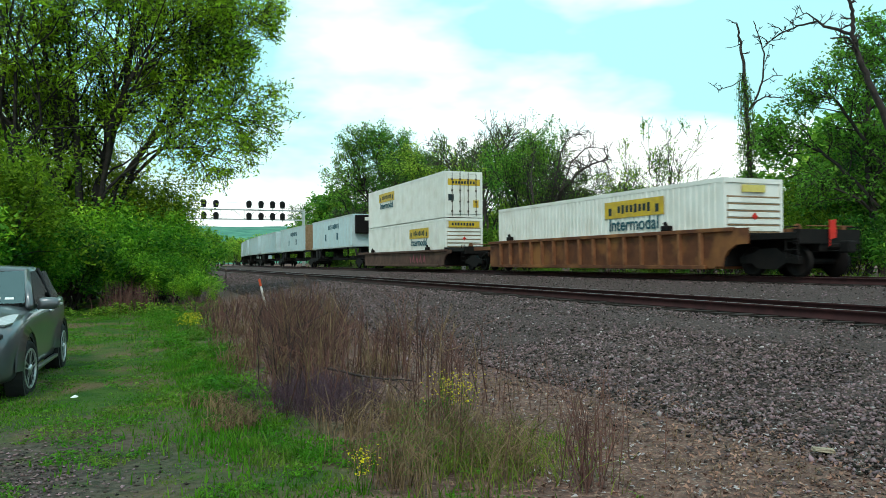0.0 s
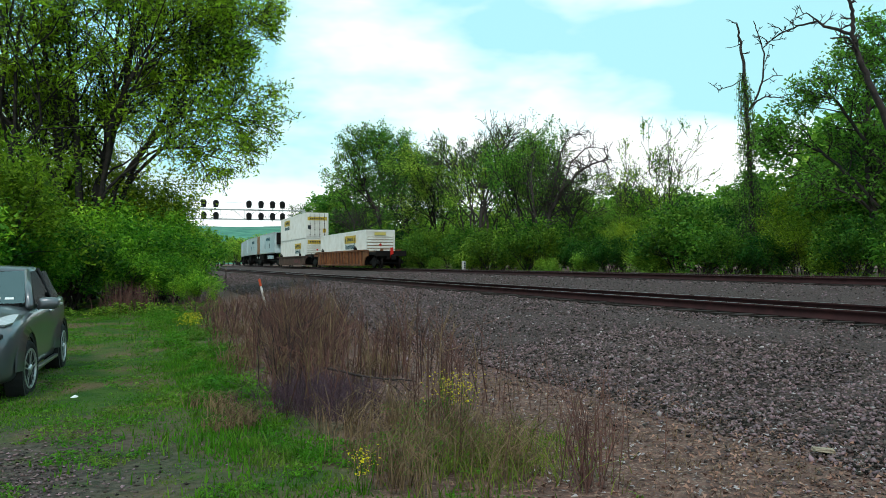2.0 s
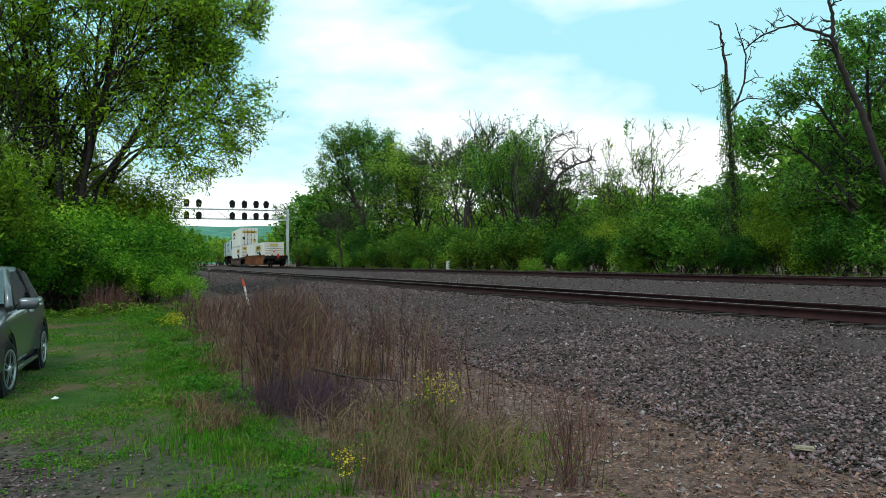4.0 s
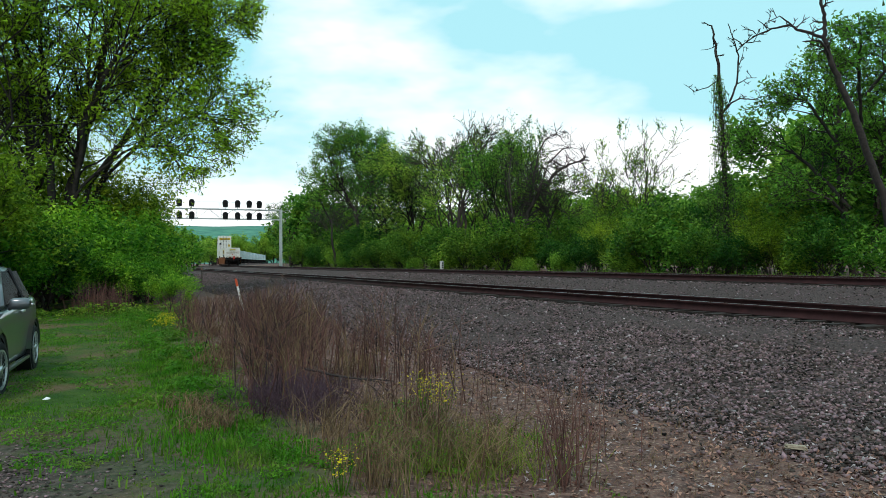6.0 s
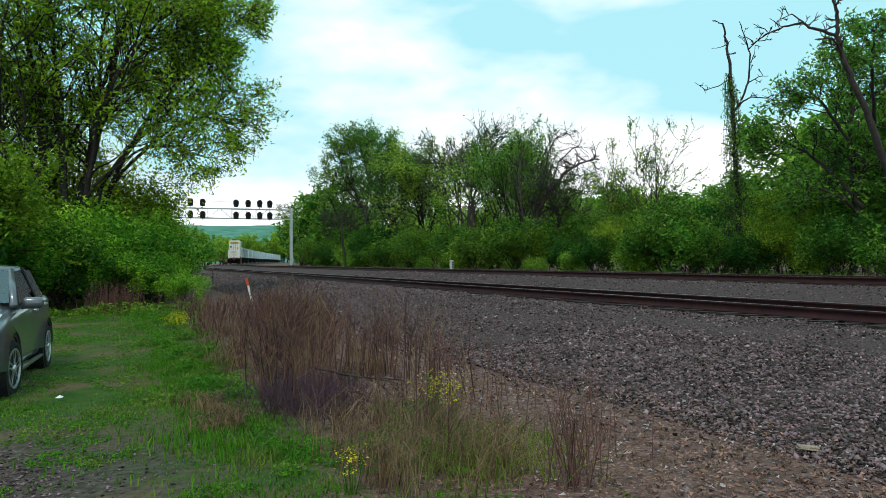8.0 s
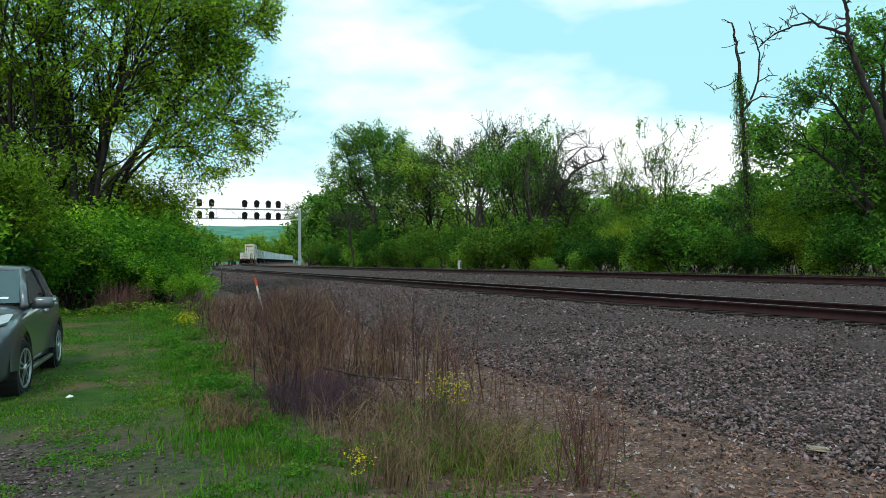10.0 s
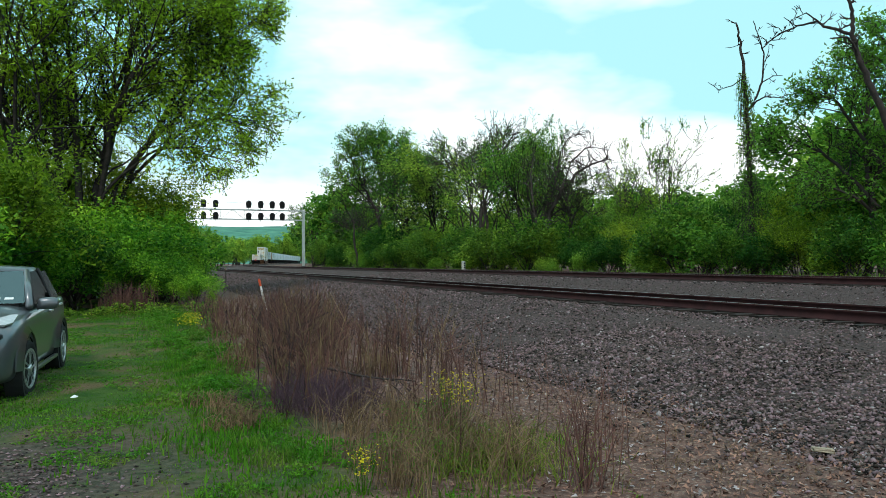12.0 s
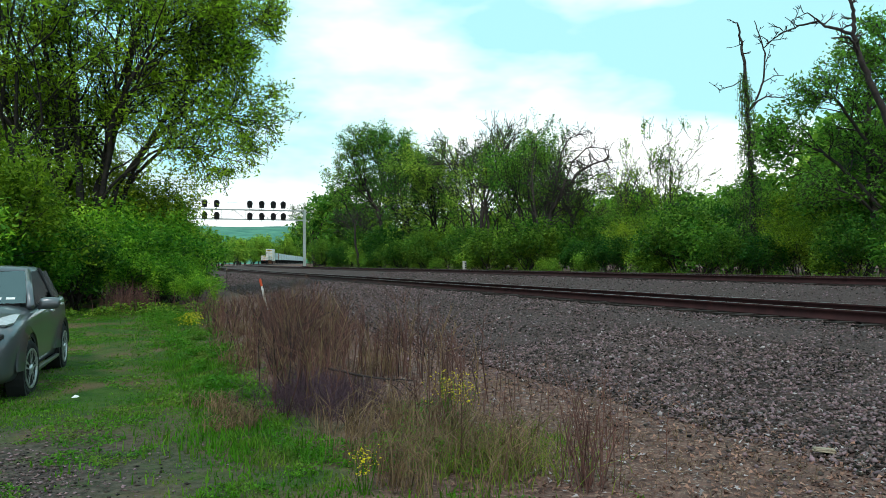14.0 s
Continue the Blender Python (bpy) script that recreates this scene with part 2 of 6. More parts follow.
def rod(bm, a, b, r0, r1=None, sides=8, caps=True):
    """A round bar from a to b."""
    a, b = Vector(a), Vector(b)
    r1 = r0 if r1 is None else r1
    q = (b - a).to_track_quat("Z", "Y")
    ring = []
    for p, r in ((a, r0), (b, r1)):
        ring.append([bm.verts.new(p + q @ Vector((r * math.cos(2 * math.pi * i / sides), r * math.sin(2 * math.pi * i / sides), 0))) for i in range(sides)])
    for i in range(sides):
        bm.faces.new((ring[0][i], ring[0][(i + 1) % sides], ring[1][(i + 1) % sides], ring[1][i]))
    if caps:
        bm.faces.new(ring[0][::-1])
        bm.faces.new(ring[1])
    return bm


def lathe(bm, profile, sides=24, axis="X", at=(0, 0, 0), caps=True):
    """Turns (offset along the axis, radius) pairs round the axis."""
    rings = []
    for o, r in profile:
        pts = []
        for i in range(sides):
            c, s = r * math.cos(2 * math.pi * i / sides), r * math.sin(2 * math.pi * i / sides)
            p = {"X": (o, c, s), "Y": (c, o, s), "Z": (c, s, o)}[axis]
            pts.append(bm.verts.new(Vector(p) + Vector(at)))
        rings.append(pts)
    for a, b in zip(rings, rings[1:]):
        for i in range(sides):
            bm.faces.new((a[i], a[(i + 1) % sides], b[(i + 1) % sides], b[i]))
    if caps:
        bm.faces.new(rings[0][::-1])
        bm.faces.new(rings[-1])
    return bm


def plate(bm, points, axis, o0, o1):
    """A flat outline pushed from o0 to o1 along an axis: for X the points are (y, z), for Y (x, z), for Z (x, y)."""
    put = {"X": lambda p, o: (o, p[0], p[1]), "Y": lambda p, o: (p[0], o, p[1]), "Z": lambda p, o: (p[0], p[1], o)}[axis]
    lo = [bm.verts.new(put(p, o0)) for p in points]
    hi = [bm.verts.new(put(p, o1)) for p in points]
    bm.faces.new(lo[::-1])
    bm.faces.new(hi)
    for i in range(len(points)):
        j = (i + 1) % len(points)
        bm.faces.new((lo[i], lo[j], hi[j], hi[i]))
    return bm


def finish(bm, name, material, smooth=False):
    bmesh.ops.recalc_face_normals(bm, faces=bm.faces[:])
    me = bpy.data.meshes.new(name)
    bm.to_mesh(me)
    bm.free()
    me.materials.append(material)
    if smooth:
        me.polygons.foreach_set("use_smooth", [True] * len(me.polygons))
    return me


def part(name, bm, material, parent, label="", smooth=False):
    ob = new(name, finish(bm, name, material, smooth))
    ob.parent = parent
    if label:
        tagged(ob, label)
    return ob


def empty_thing(name, label, category, group="", kind=""):
    e = new(name)
    e.empty_display_size = 0.3
    return tagged(e, label, category, group, kind)


def cloud_mesh(name, verts, faces, material):
    """A mesh from arrays of corners and equal-sided faces."""
    verts, faces = np.asarray(verts, np.float32), np.asarray(faces, np.int32)
    k = faces.shape[1]
    me = bpy.data.meshes.new(name)
    me.vertices.add(len(verts))
    me.vertices.foreach_set("co", verts.ravel())
    me.loops.add(faces.size)
    me.loops.foreach_set("vertex_index", faces.ravel())
    me.polygons.add(len(faces))
    me.polygons.foreach_set("loop_start", np.arange(len(faces), dtype=np.int32) * k)
    me.update(calc_edges=True)
    me.materials.append(material)
    return me


def words(text, size, material, parent, m, name="lettering"):
    """Flat lettering 6 mm thick with the built-in font."""
    c = bpy.data.curves.new(name, "FONT")
    c.offset = 0.012
    c.body, c.size, c.align_x, c.align_y, c.extrude = text, size, "CENTER", "CENTER", 0.004
    c.resolution_u = 3
    t = new("lettering_source", c)
    dg = bpy.context.evaluated_depsgraph_get()
    me = bpy.data.meshes.new_from_object(t.evaluated_get(dg))
    bpy.data.objects.remove(t)
    me.materials.clear()
    me.materials.append(material)
    ob = new(name, me)
    ob.parent = parent
    ob.matrix_basis = m
    return ob


# ================= the line of the tracks =================
TRACK_A, TRACK_B = 11.885, 19.062      # centre lines beside the lane
RAIL_A, RAIL_B = 0.68, 1.022           # heights of the rail heads
CURVE_STEP = 2.0
_s = np.arange(-200, 1200, CURVE_STEP)
_bend = 0.00182 / (1 + np.exp(-(_s - 106.4) / 15)) - 0.00182 * 0.92 / (1 + np.exp(-(_s - 230) / 25))
_turn = np.concatenate([[0], np.cumsum((_bend[1:] + _bend[:-1]) / 2 * CURVE_STEP)])
_mid = (_turn[1:] + _turn[:-1]) / 2
_cx = np.concatenate([[0], np.cumsum(np.sin(_mid) * CURVE_STEP)])
_cy = np.concatenate([[0], np.cumsum(np.cos(_mid) * CURVE_STEP)]) - 200


def line_at(s, off):
    """Place and heading on a line that runs off metres to the side."""
    h = float(np.interp(s, _s, _turn))
    x, y = float(np.interp(s, _s, _cx)), float(np.interp(s, _s, _cy))
    return x + off * math.cos(h), y - off * math.sin(h), h


def on_track(s, off, z):
    x, y, h = line_at(s, off)
    return pose(x, y, z, 0, 0, -math.degrees(h))


def bend_x(y):
    return float(np.interp(y, _cy, _cx))


# ================= ground =================
PROFILE = ((-3000, 0.0), (4.7, 0.0), (5.1, 0.03), (9.7, 0.45), (13.9, 0.45), (14.6, 0.5), (16.6, 0.80), (21.3, 0.80), (22.6, 0.6), (30, 0.5), (3000, 0.5))


def ground_height(u):
    return float(np.interp(u, [p[0] for p in PROFILE], [p[1] for p in PROFILE]))


def uneven(x, y):
    return 0.05 * noise.noise((x * 0.35, y * 0.35, 0)) + 0.025 * noise.noise((x * 1.3, y * 1.3, 3))


def lay_ground():
    us = sorted({*np.round(np.arange(-12, 5.6, 0.4), 2), 9.7, 14, 16.6, 21.3, 22.6, 26, 30, 40, 60, 100, 200, 500, 1500, 3500, -16, -25, -40, -80, -200, -600, -1500, -3500})
    ys = [-3500, -1000, -300, -100, -40, -15, -6] + list(np.arange(-3, 30, 0.45)) + list(np.arange(30, 70, 3)) + list(np.arange(70, 420, 12)) + [480, 600, 900, 1500, 2500, 4500]
    verts, faces = [], []
    for y in ys:
        bx = bend_x(y) if y < 900 else bend_x(900)
        for u in us:
            z = ground_height(u) - (0.06 if 5.1 < u < 22.5 else 0.0)
            if -13 < u < 5.2 and y < 60:
                z += uneven(u, y) * min(1, max(0, (5.2 - u) / 1.5))
            verts.append((u + bx, y, z))
    k = len(us)
    for j in range(len(ys) - 1):
        for i in range(k - 1):
            faces.append((j * k + i, j * k + i + 1, (j + 1) * k + i + 1, (j + 1) * k + i))
    me = cloud_mesh("ground", verts, faces, M_SOIL)
    me.polygons.foreach_set("use_smooth", [True] * len(me.polygons))
    return tagged(new("ground", me), "grassy lane and leaf-littered earth beside the railway", "ground", kind="structure")


def lay_ballast():
    us = [4.85, 5.2, 5.8, 6.6, 7.5, 8.6, 9.7, 10.6, 11.9, 13.2, 13.9, 14.6, 15.6, 16.6, 17.6, 19, 20.4, 21.3, 22.0, 22.7]
    ss = list(np.arange(-60, 60, 1.0)) + list(np.arange(60, 700, 6))
    verts, faces = [], []
    for s in ss:
        for i, u in enumerate(us):
            x, y, _ = line_at(s, u)
            z = ground_height(u) + (0.03 * noise.noise((x * 0.8, y * 0.8, 7)) if 0 < i < len(us) - 1 else -0.09)
            verts.append((x, y, z))
    k = len(us)
    for j in range(len(ss) - 1):
        for i in range(k - 1):
            faces.append((j * k + i, j * k + i + 1, (j + 1) * k + i + 1, (j + 1) * k + i))
    me = cloud_mesh("ballast_bed", verts, faces, M_BALLAST)
    return tagged(new("ballast_bed", me), "broad bed of grey crushed stone under two tracks", "ballast", kind="structure")


lay_ground()
bed = lay_ballast()

# rail section, half-width against height below the head
RAIL_SECTION = [(-0.037, 0), (0.037, 0), (0.037, -0.035), (0.009, -0.05), (0.009, -0.15), (0.075, -0.168), (0.075, -0.18), (-0.075, -0.18), (-0.075, -0.168), (-0.009, -0.15), (-0.009, -0.05), (-0.037, -0.035)]


def lay_rail(name, off, head):
    ss = list(np.arange(-60, 90, 3.0)) + list(np.arange(90, 700, 6.0))
    rows, tops = [], []
    for s in ss:
        row = []
        for dx, dz in RAIL_SECTION:
            x, y, _ = line_at(s, off + dx)
            row.append((x, y, head + dz - 0.004))
        rows.append(row)
        tops.append([(*line_at(s, off + dx)[:2], head) for dx in (-0.03, 0.03)])
    k = len(RAIL_SECTION)
    verts = [p for r in rows for p in r]
    faces = [(j * k + i, j * k + (i + 1) % k, (j + 1) * k + (i + 1) % k, (j + 1) * k + i) for j in range(len(ss) - 1) for i in range(k)]
    ob = tagged(new(name, cloud_mesh(name, verts, faces, M_RAIL)), "long rusty steel rail with a polished head", "rail", "rails of the line", "structure")
    tv = [p for r in tops for p in r] + [(p[0], p[1], p[2] - 0.003) for r in tops for p in r]
    n2 = len(ss) * 2
    tf = []
    for j in range(len(ss) - 1):
        a, b, c, d = 2 * j, 2 * j + 1, 2 * j + 3, 2 * j + 2
        tf += [(a, b, c, d), (a + n2, d + n2, d, a), (b, b + n2, c + n2, c)]
    top = new("running_surface", cloud_mesh("running_surface", tv, tf, M_RAIL_TOP))
    top.parent = ob
    tagged(top, "bright worn running surface")


for k, (off, head) in enumerate(((TRACK_A - 0.75, RAIL_A), (TRACK_A + 0.75, RAIL_A), (TRACK_B - 0.75, RAIL_B), (TRACK_B + 0.75, RAIL_B))):
    lay_rail("rail", off, head)


# ================= the train =================
train = []       # (thing, distance along the line at the start, metres above the rail head)
HALF_L, HALF_W, TALL = 8.075, 1.295, 2.90


def ribbed_wall(bm, x, sign, y0, y1, z0, z1, pitch=0.29, depth=0.028):
    """A vertical corrugated side sheet."""
    n = int((y1 - y0) / pitch)
    pts = []
    for i in range(n):
        a = y0 + (y1 - y0) * i / n
        w = (y1 - y0) / n
        pts += [(a, 0), (a + 0.32 * w, 0), (a + 0.42 * w, depth), (a + 0.9 * w, depth)]
    pts.append((y1, 0))
    lo = [bm.verts.new((x - sign * d, y, z0)) for y, d in pts]
    hi = [bm.verts.new((x - sign * d, y, z1)) for y, d in pts]
    for i in range(len(pts) - 1):
        bm.faces.new((lo[i], lo[i + 1], hi[i + 1], hi[i]))


def make_container(style):
    """A 53-foot container with its base at 0; style: 'ribbed_end' or 'doors'."""
    c = empty_thing("container", "white ribbed steel shipping container with yellow panel lettering", "container", "containers of the train")
    bm = bmesh.new()
    box(bm, -HALF_W + 0.05, HALF_W - 0.05, -HALF_L + 0.05, HALF_L - 0.05, 0.06, TALL - 0.03)
    for sg in (-1, 1):
        ribbed_wall(bm, sg * (HALF_W - 0.008), sg, -HALF_L + 0.12, HALF_L - 0.12, 0.16, TALL - 0.14)
    part("body", bm, M_WHITE, c)
    bm = bmesh.new()
    for x in (-HALF_W + 0.06, HALF_W - 0.06):
        for y in (-HALF_L + 0.06, HALF_L - 0.06):
            box(bm, x - 0.06, x + 0.06, y - 0.06, y + 0.06, 0.0, TALL)
        box(bm, x - 0.05, x + 0.05, -HALF_L + 0.12, HALF_L - 0.12, 0.02, 0.16)
        box(bm, x - 0.05, x + 0.05, -HALF_L + 0.12, HALF_L - 0.12, TALL - 0.14, TALL)
    for y in (-HALF_L + 0.06, HALF_L - 0.06):
        box(bm, -HALF_W + 0.12, HALF_W - 0.12, y - 0.055, y + 0.055, 0.02, 0.2)
        box(bm, -HALF_W + 0.12, HALF_W - 0.12, y - 0.055, y + 0.055, TALL - 0.16, TALL - 0.002)
    part("frame", bm, M_WHITE, c)
    yb = -HALF_L
    if style == "ribbed_end":
        for k in range(6):
            bm = bmesh.new()
            z = 0.98 + k * 0.235
            plate(bm, [(-0.03 + yb, z - 0.07), (yb + 0.03, z - 0.1), (yb + 0.03, z + 0.1), (-0.03 + yb, z + 0.07)], "X", -1.13, 1.13)
            part("end_rib", bm, M_WHITE, c)
            # brown strip that paints the shadow line between two ribs
            bm = bmesh.new()
            box(bm, -1.14, 1.14, yb - 0.012, yb + 0.02, z + 0.105, z + 0.15)
            part("groove", bm, M_BROWN_LINE, c, "rust-streaked groove")
        bm = bmesh.new()
        box(bm, -0.5, 0.5, yb - 0.02, yb + 0.02, 2.44, 2.68)
        part("end_panel", bm, M_FADED, c, "faded yellow name panel")
        bm = bmesh.new()
        plate(bm, [(0.0, 1.5), (0.13, 1.63), (0.0, 1.76), (-0.13, 1.63)], "Y", yb - 0.045, yb - 0.034)
        part("placard", bm, M_RED, c, "red diamond hazard placard")
    else:
        for sg in (-1, 1):
            bm = bmesh.new()
            box(bm, min(sg * 0.02, sg * 1.15), max(sg * 0.02, sg * 1.15), yb - 0.035, yb + 0.03, 0.22, TALL - 0.2, 0.015)
            door = part("door", bm, M_WHITE, c)
            for x in (0.28, 0.82):
                bm = bmesh.new()
                rod(bm, (sg * x, yb - 0.075, 0.1), (sg * x, yb - 0.075, TALL - 0.08), 0.022)
                for z in (0.4, 1.0, 1.7, 2.4):
                    box(bm, sg * x - 0.05, sg * x + 0.05, yb - 0.09, yb - 0.034, z - 0.05, z + 0.05)
                part("lock_rod", bm, M_LOCK, door, "dark vertical locking rod")
        bm = bmesh.new()
        box(bm, -1.1, 1.1, yb - 0.046, yb - 0.038, 2.02, 2.42)
        part("door_panel", bm, M_YELLOW, c, "yellow name panel across the doors")
        bm = bmesh.new()
        box(bm, 0.62, 1.0, yb - 0.05, yb - 0.04, 0.65, 1.1)
        part("door_notice", bm, M_YELLOW, c, "small yellow notice")
        bm = bmesh.new()
        box(bm, -1.08, -0.7, yb - 0.05, yb - 0.04, 1.05, 1.45)
        part("smudge", bm, M_INK, c, "dark scuffed patch")
    return c


def bars(bm, y_mid, z_mid, width, tall, count, x, flip):
    """Plain upright bars that stand for a name."""
    step = width / count
    for i in range(count):
        a = y_mid - width / 2 + i * step
        t = tall * (0.8 if i % 3 else 1.0)
        box(bm, x - 0.006, x + 0.006, a, a + step * 0.62, z_mid - t / 2, z_mid + t / 2)


def decorate(c, y_mid, z_mid):
    """Yellow panel with a barred name and the word below it on both long sides."""
    for sg in (-1, 1):
        x = sg * (HALF_W + 0.008)
        bm = bmesh.new()
        box(bm, x - 0.006, x + 0.006, y_mid - 1.82, y_mid + 1.82, z_mid - 0.33, z_mid + 0.33)
        panel = part("side_panel", bm, M_YELLOW, c, "yellow name panel")
        bm = bmesh.new()
        bars(bm, y_mid, z_mid, 2.1, 0.34, 8, x + sg * 0.008, sg)
        part("name_bar", bm, M_INK, panel, "dark name bars")
        for k in (-1, 1):
            bm = bmesh.new()
            box(bm, x + sg * 0.008 - 0.006, x + sg * 0.008 + 0.006, y_mid + k * 1.45 - 0.1, y_mid + k * 1.45 + 0.1, z_mid - 0.22, z_mid + 0.08)
            part("emblem", bm, M_INK, panel, "dark emblem")
        # lettering faces outwards and reads along the side
        turn = Matrix.Rotation(radians(-90 if sg < 0 else 90), 4, "Z") @ Matrix.Rotation(radians(90), 4, "X")
        words("Intermodal", 0.70, M_TEAL_INK, c, Matrix.Translation((x + sg * 0.004, y_mid, z_mid - 0.62)) @ turn, "word")


def wheel_mesh():
    bm = bmesh.new()
    lathe(bm, [(-0.07, 0.47), (-0.045, 0.49), (-0.03, 0.455), (0.065, 0.45), (0.065, 0.38), (0.02, 0.36), (0.02, 0.14), (0.09, 0.12), (0.09, 0.0)], 20)
    return finish(bm, "wheel", M_DARK_STEEL, True)


WHEEL = wheel_mesh()


def add_truck(parent, y):
    bm = bmesh.new()
    for sg in (-1, 1):
        plate(bm, [(y - 1.15, 0.38), (y - 1.15, 0.6), (y - 0.55, 0.72), (y - 0.35, 0.86), (y + 0.35, 0.86), (y + 0.55, 0.72), (y + 1.15, 0.6), (y + 1.15, 0.38), (y + 0.7, 0.42), (y + 0.35, 0.22), (y - 0.35, 0.22), (y - 0.7, 0.42)], "X", sg * 0.93, sg * 1.07)
        for k in (-0.16, 0.0, 0.16):
            rod(bm, (sg * 1.0, y + k, 0.3), (sg * 1.0, y + k, 0.62), 0.055)
    box(bm, -0.95, 0.95, y - 0.2, y + 0.2, 0.45, 0.8)
    truck = part("truck_frame", bm, M_DARK_STEEL, parent, "grimy cast truck frame with springs")
    for dy in (-0.88, 0.88):
        bm = bmesh.new()
        rod(bm, (-0.95, y + dy, 0.45), (0.95, y + dy, 0.45), 0.085)
        part("axle", bm, M_DARK_STEEL, truck)
        for sg in (-1, 1):
            w = new("wheel", WHEEL)
            w.parent = truck
            w.matrix_basis = Matrix.Translation((sg * 0.76, y + dy, 0.45)) @ Matrix.Rotation(0 if sg > 0 else math.pi, 4, "Z")


def make_well_car(paint, label, end_truck, top=1.56, ribbed=True):
    """A well unit; origin at the rail heads under the middle of the well, its tail towards -y."""
    c = empty_thing("well_car", label, "railcar", "well cars of the train")
    for sg in (-1, 1):
        bm = bmesh.new()
        box(bm, min(sg * 1.33, sg * 1.40), max(sg * 1.33, sg * 1.40), -7.8, 8.9, 0.24, top - 0.06)
        box(bm, min(sg * 1.30, sg * 1.52), max(sg * 1.30, sg * 1.57), -8.6, 8.9, top - 0.14, top, 0.02)
        box(bm, min(sg * 1.30, sg * 1.50), max(sg * 1.30, sg * 1.55), -7.4, 7.8, 0.20, 0.34, 0.02)
        side = part("side_sill", bm, paint, c)
        for k in range(15 if ribbed else 0):
            y = -7.2 + k * 1.05
            # ribs take the lighter rust that paints the light on them
            bm = bmesh.new()
            plate(bm, [(sg * 1.40, 0.3), (sg * 1.53, 0.36), (sg * 1.56, 1.43), (sg * 1.40, 1.43)], "Y", y - 0.05, y + 0.05)
            part("rib", bm, M_RIB_LIT, side)
        for y in (-5.4, 6.6):
            bm = bmesh.new()
            box(bm, sg * 1.42 - 0.1, sg * 1.42 + 0.1, y - 0.22, y + 0.22, top, top + 0.19, 0.03)
            rod(bm, (sg * 1.42, y, top + 0.14), (sg * 1.42, y + 0.1, top + 0.3), 0.07)
            part("container_guide", bm, M_DARK_STEEL, side, "dark container guide")
        # sloping side web down to the platform over the tail
        bm = bmesh.new()
        plate(bm, [(-7.8, 0.3), (-7.8, top - 0.02), (-9.2, top - 0.04), (-9.2, 1.02), (-8.75, 1.0), (-8.4, 0.82), (-8.2, 0.55), (-8.15, 0.3)], "X", sg * 1.34, sg * 1.44)
        part("end_web", bm, paint, c)
    bm = bmesh.new()
    box(bm, -1.32, 1.32, -8.1, 8.7, 0.22, 0.30)
    part("well_floor", bm, paint, c)
    bm = bmesh.new()
    box(bm, -1.4, 1.4, -8.28, -8.18, 0.3, 1.4)
    part("end_bulkhead", bm, M_DARK_STEEL, c)
    for k, y0, y1 in ((0, -10.95, -8.35), (1, 8.55, 11.2)):
        bm = bmesh.new()
        box(bm, -1.3, 1.3, y0, y1, 1.12, 1.32, 0.02)
        box(bm, -0.4, 0.4, y0, y1, 0.75, 1.12)
        if k == 0:
            box(bm, -1.25, 1.25, y0 - 0.05, y0 + 0.2, 0.98, 1.4)
        deck = part("end_platform", bm, M_DARK_STEEL if k == 0 else paint, c, "grimy end platform")
        if k == 0:
            bm = bmesh.new()
            rod(bm, (0, y0 + 0.2, 0.88), (0, y0 - 0.5, 0.88), 0.1)
            box(bm, -0.16, 0.16, y0 - 0.78, y0 - 0.45, 0.7, 1.05, 0.04)
            part("coupler", bm, M_DARK_STEEL, deck)
            for x in (-1.25, 1.25):
                bm = bmesh.new()
                rod(bm, (x, y0, 0.5), (x, y0, 1.5), 0.02)
                rod(bm, (x, y0 + 0.45, 0.5), (x, y0 + 0.45, 1.5), 0.02)
                for z in (0.55, 0.8, 1.05, 1.3, 1.48):
                    rod(bm, (x, y0, z), (x, y0 + 0.45, z), 0.015)
                part("ladder", bm, M_DARK_STEEL, deck)
            bm = bmesh.new()
            rod(bm, (-0.95, y0 - 0.02, 1.5), (0.95, y0 - 0.02, 1.5), 0.02)
            box(bm, 0.5, 0.66, y0 - 0.04, y0 + 0.04, 1.32, 1.5)
            lathe(bm, [(-0.03, 0.14), (0.03, 0.14)], 14, "Y", (-0.6, y0 + 0.6, 1.46))
            part("brake_wheel", bm, M_RUST, deck, "rusty hand brake wheel")
            bm = bmesh.new()
            plate(bm, [(-0.1, 1.1), (0.16, 1.16), (0.14, 1.7), (-0.08, 1.66)], "Y", y0 - 0.12, y0 - 0.1)
            rod(bm, (-0.1, y0 - 0.11, 0.9), (-0.1, y0 - 0.11, 1.7), 0.015)
            if end_truck:
                part("marker_flag", bm, M_RED, deck, "red rear marker flag")
            else:
                bm.free()
    if end_truck:
        add_truck(c, -9.65)
    add_truck(c, 11.74)
    return c


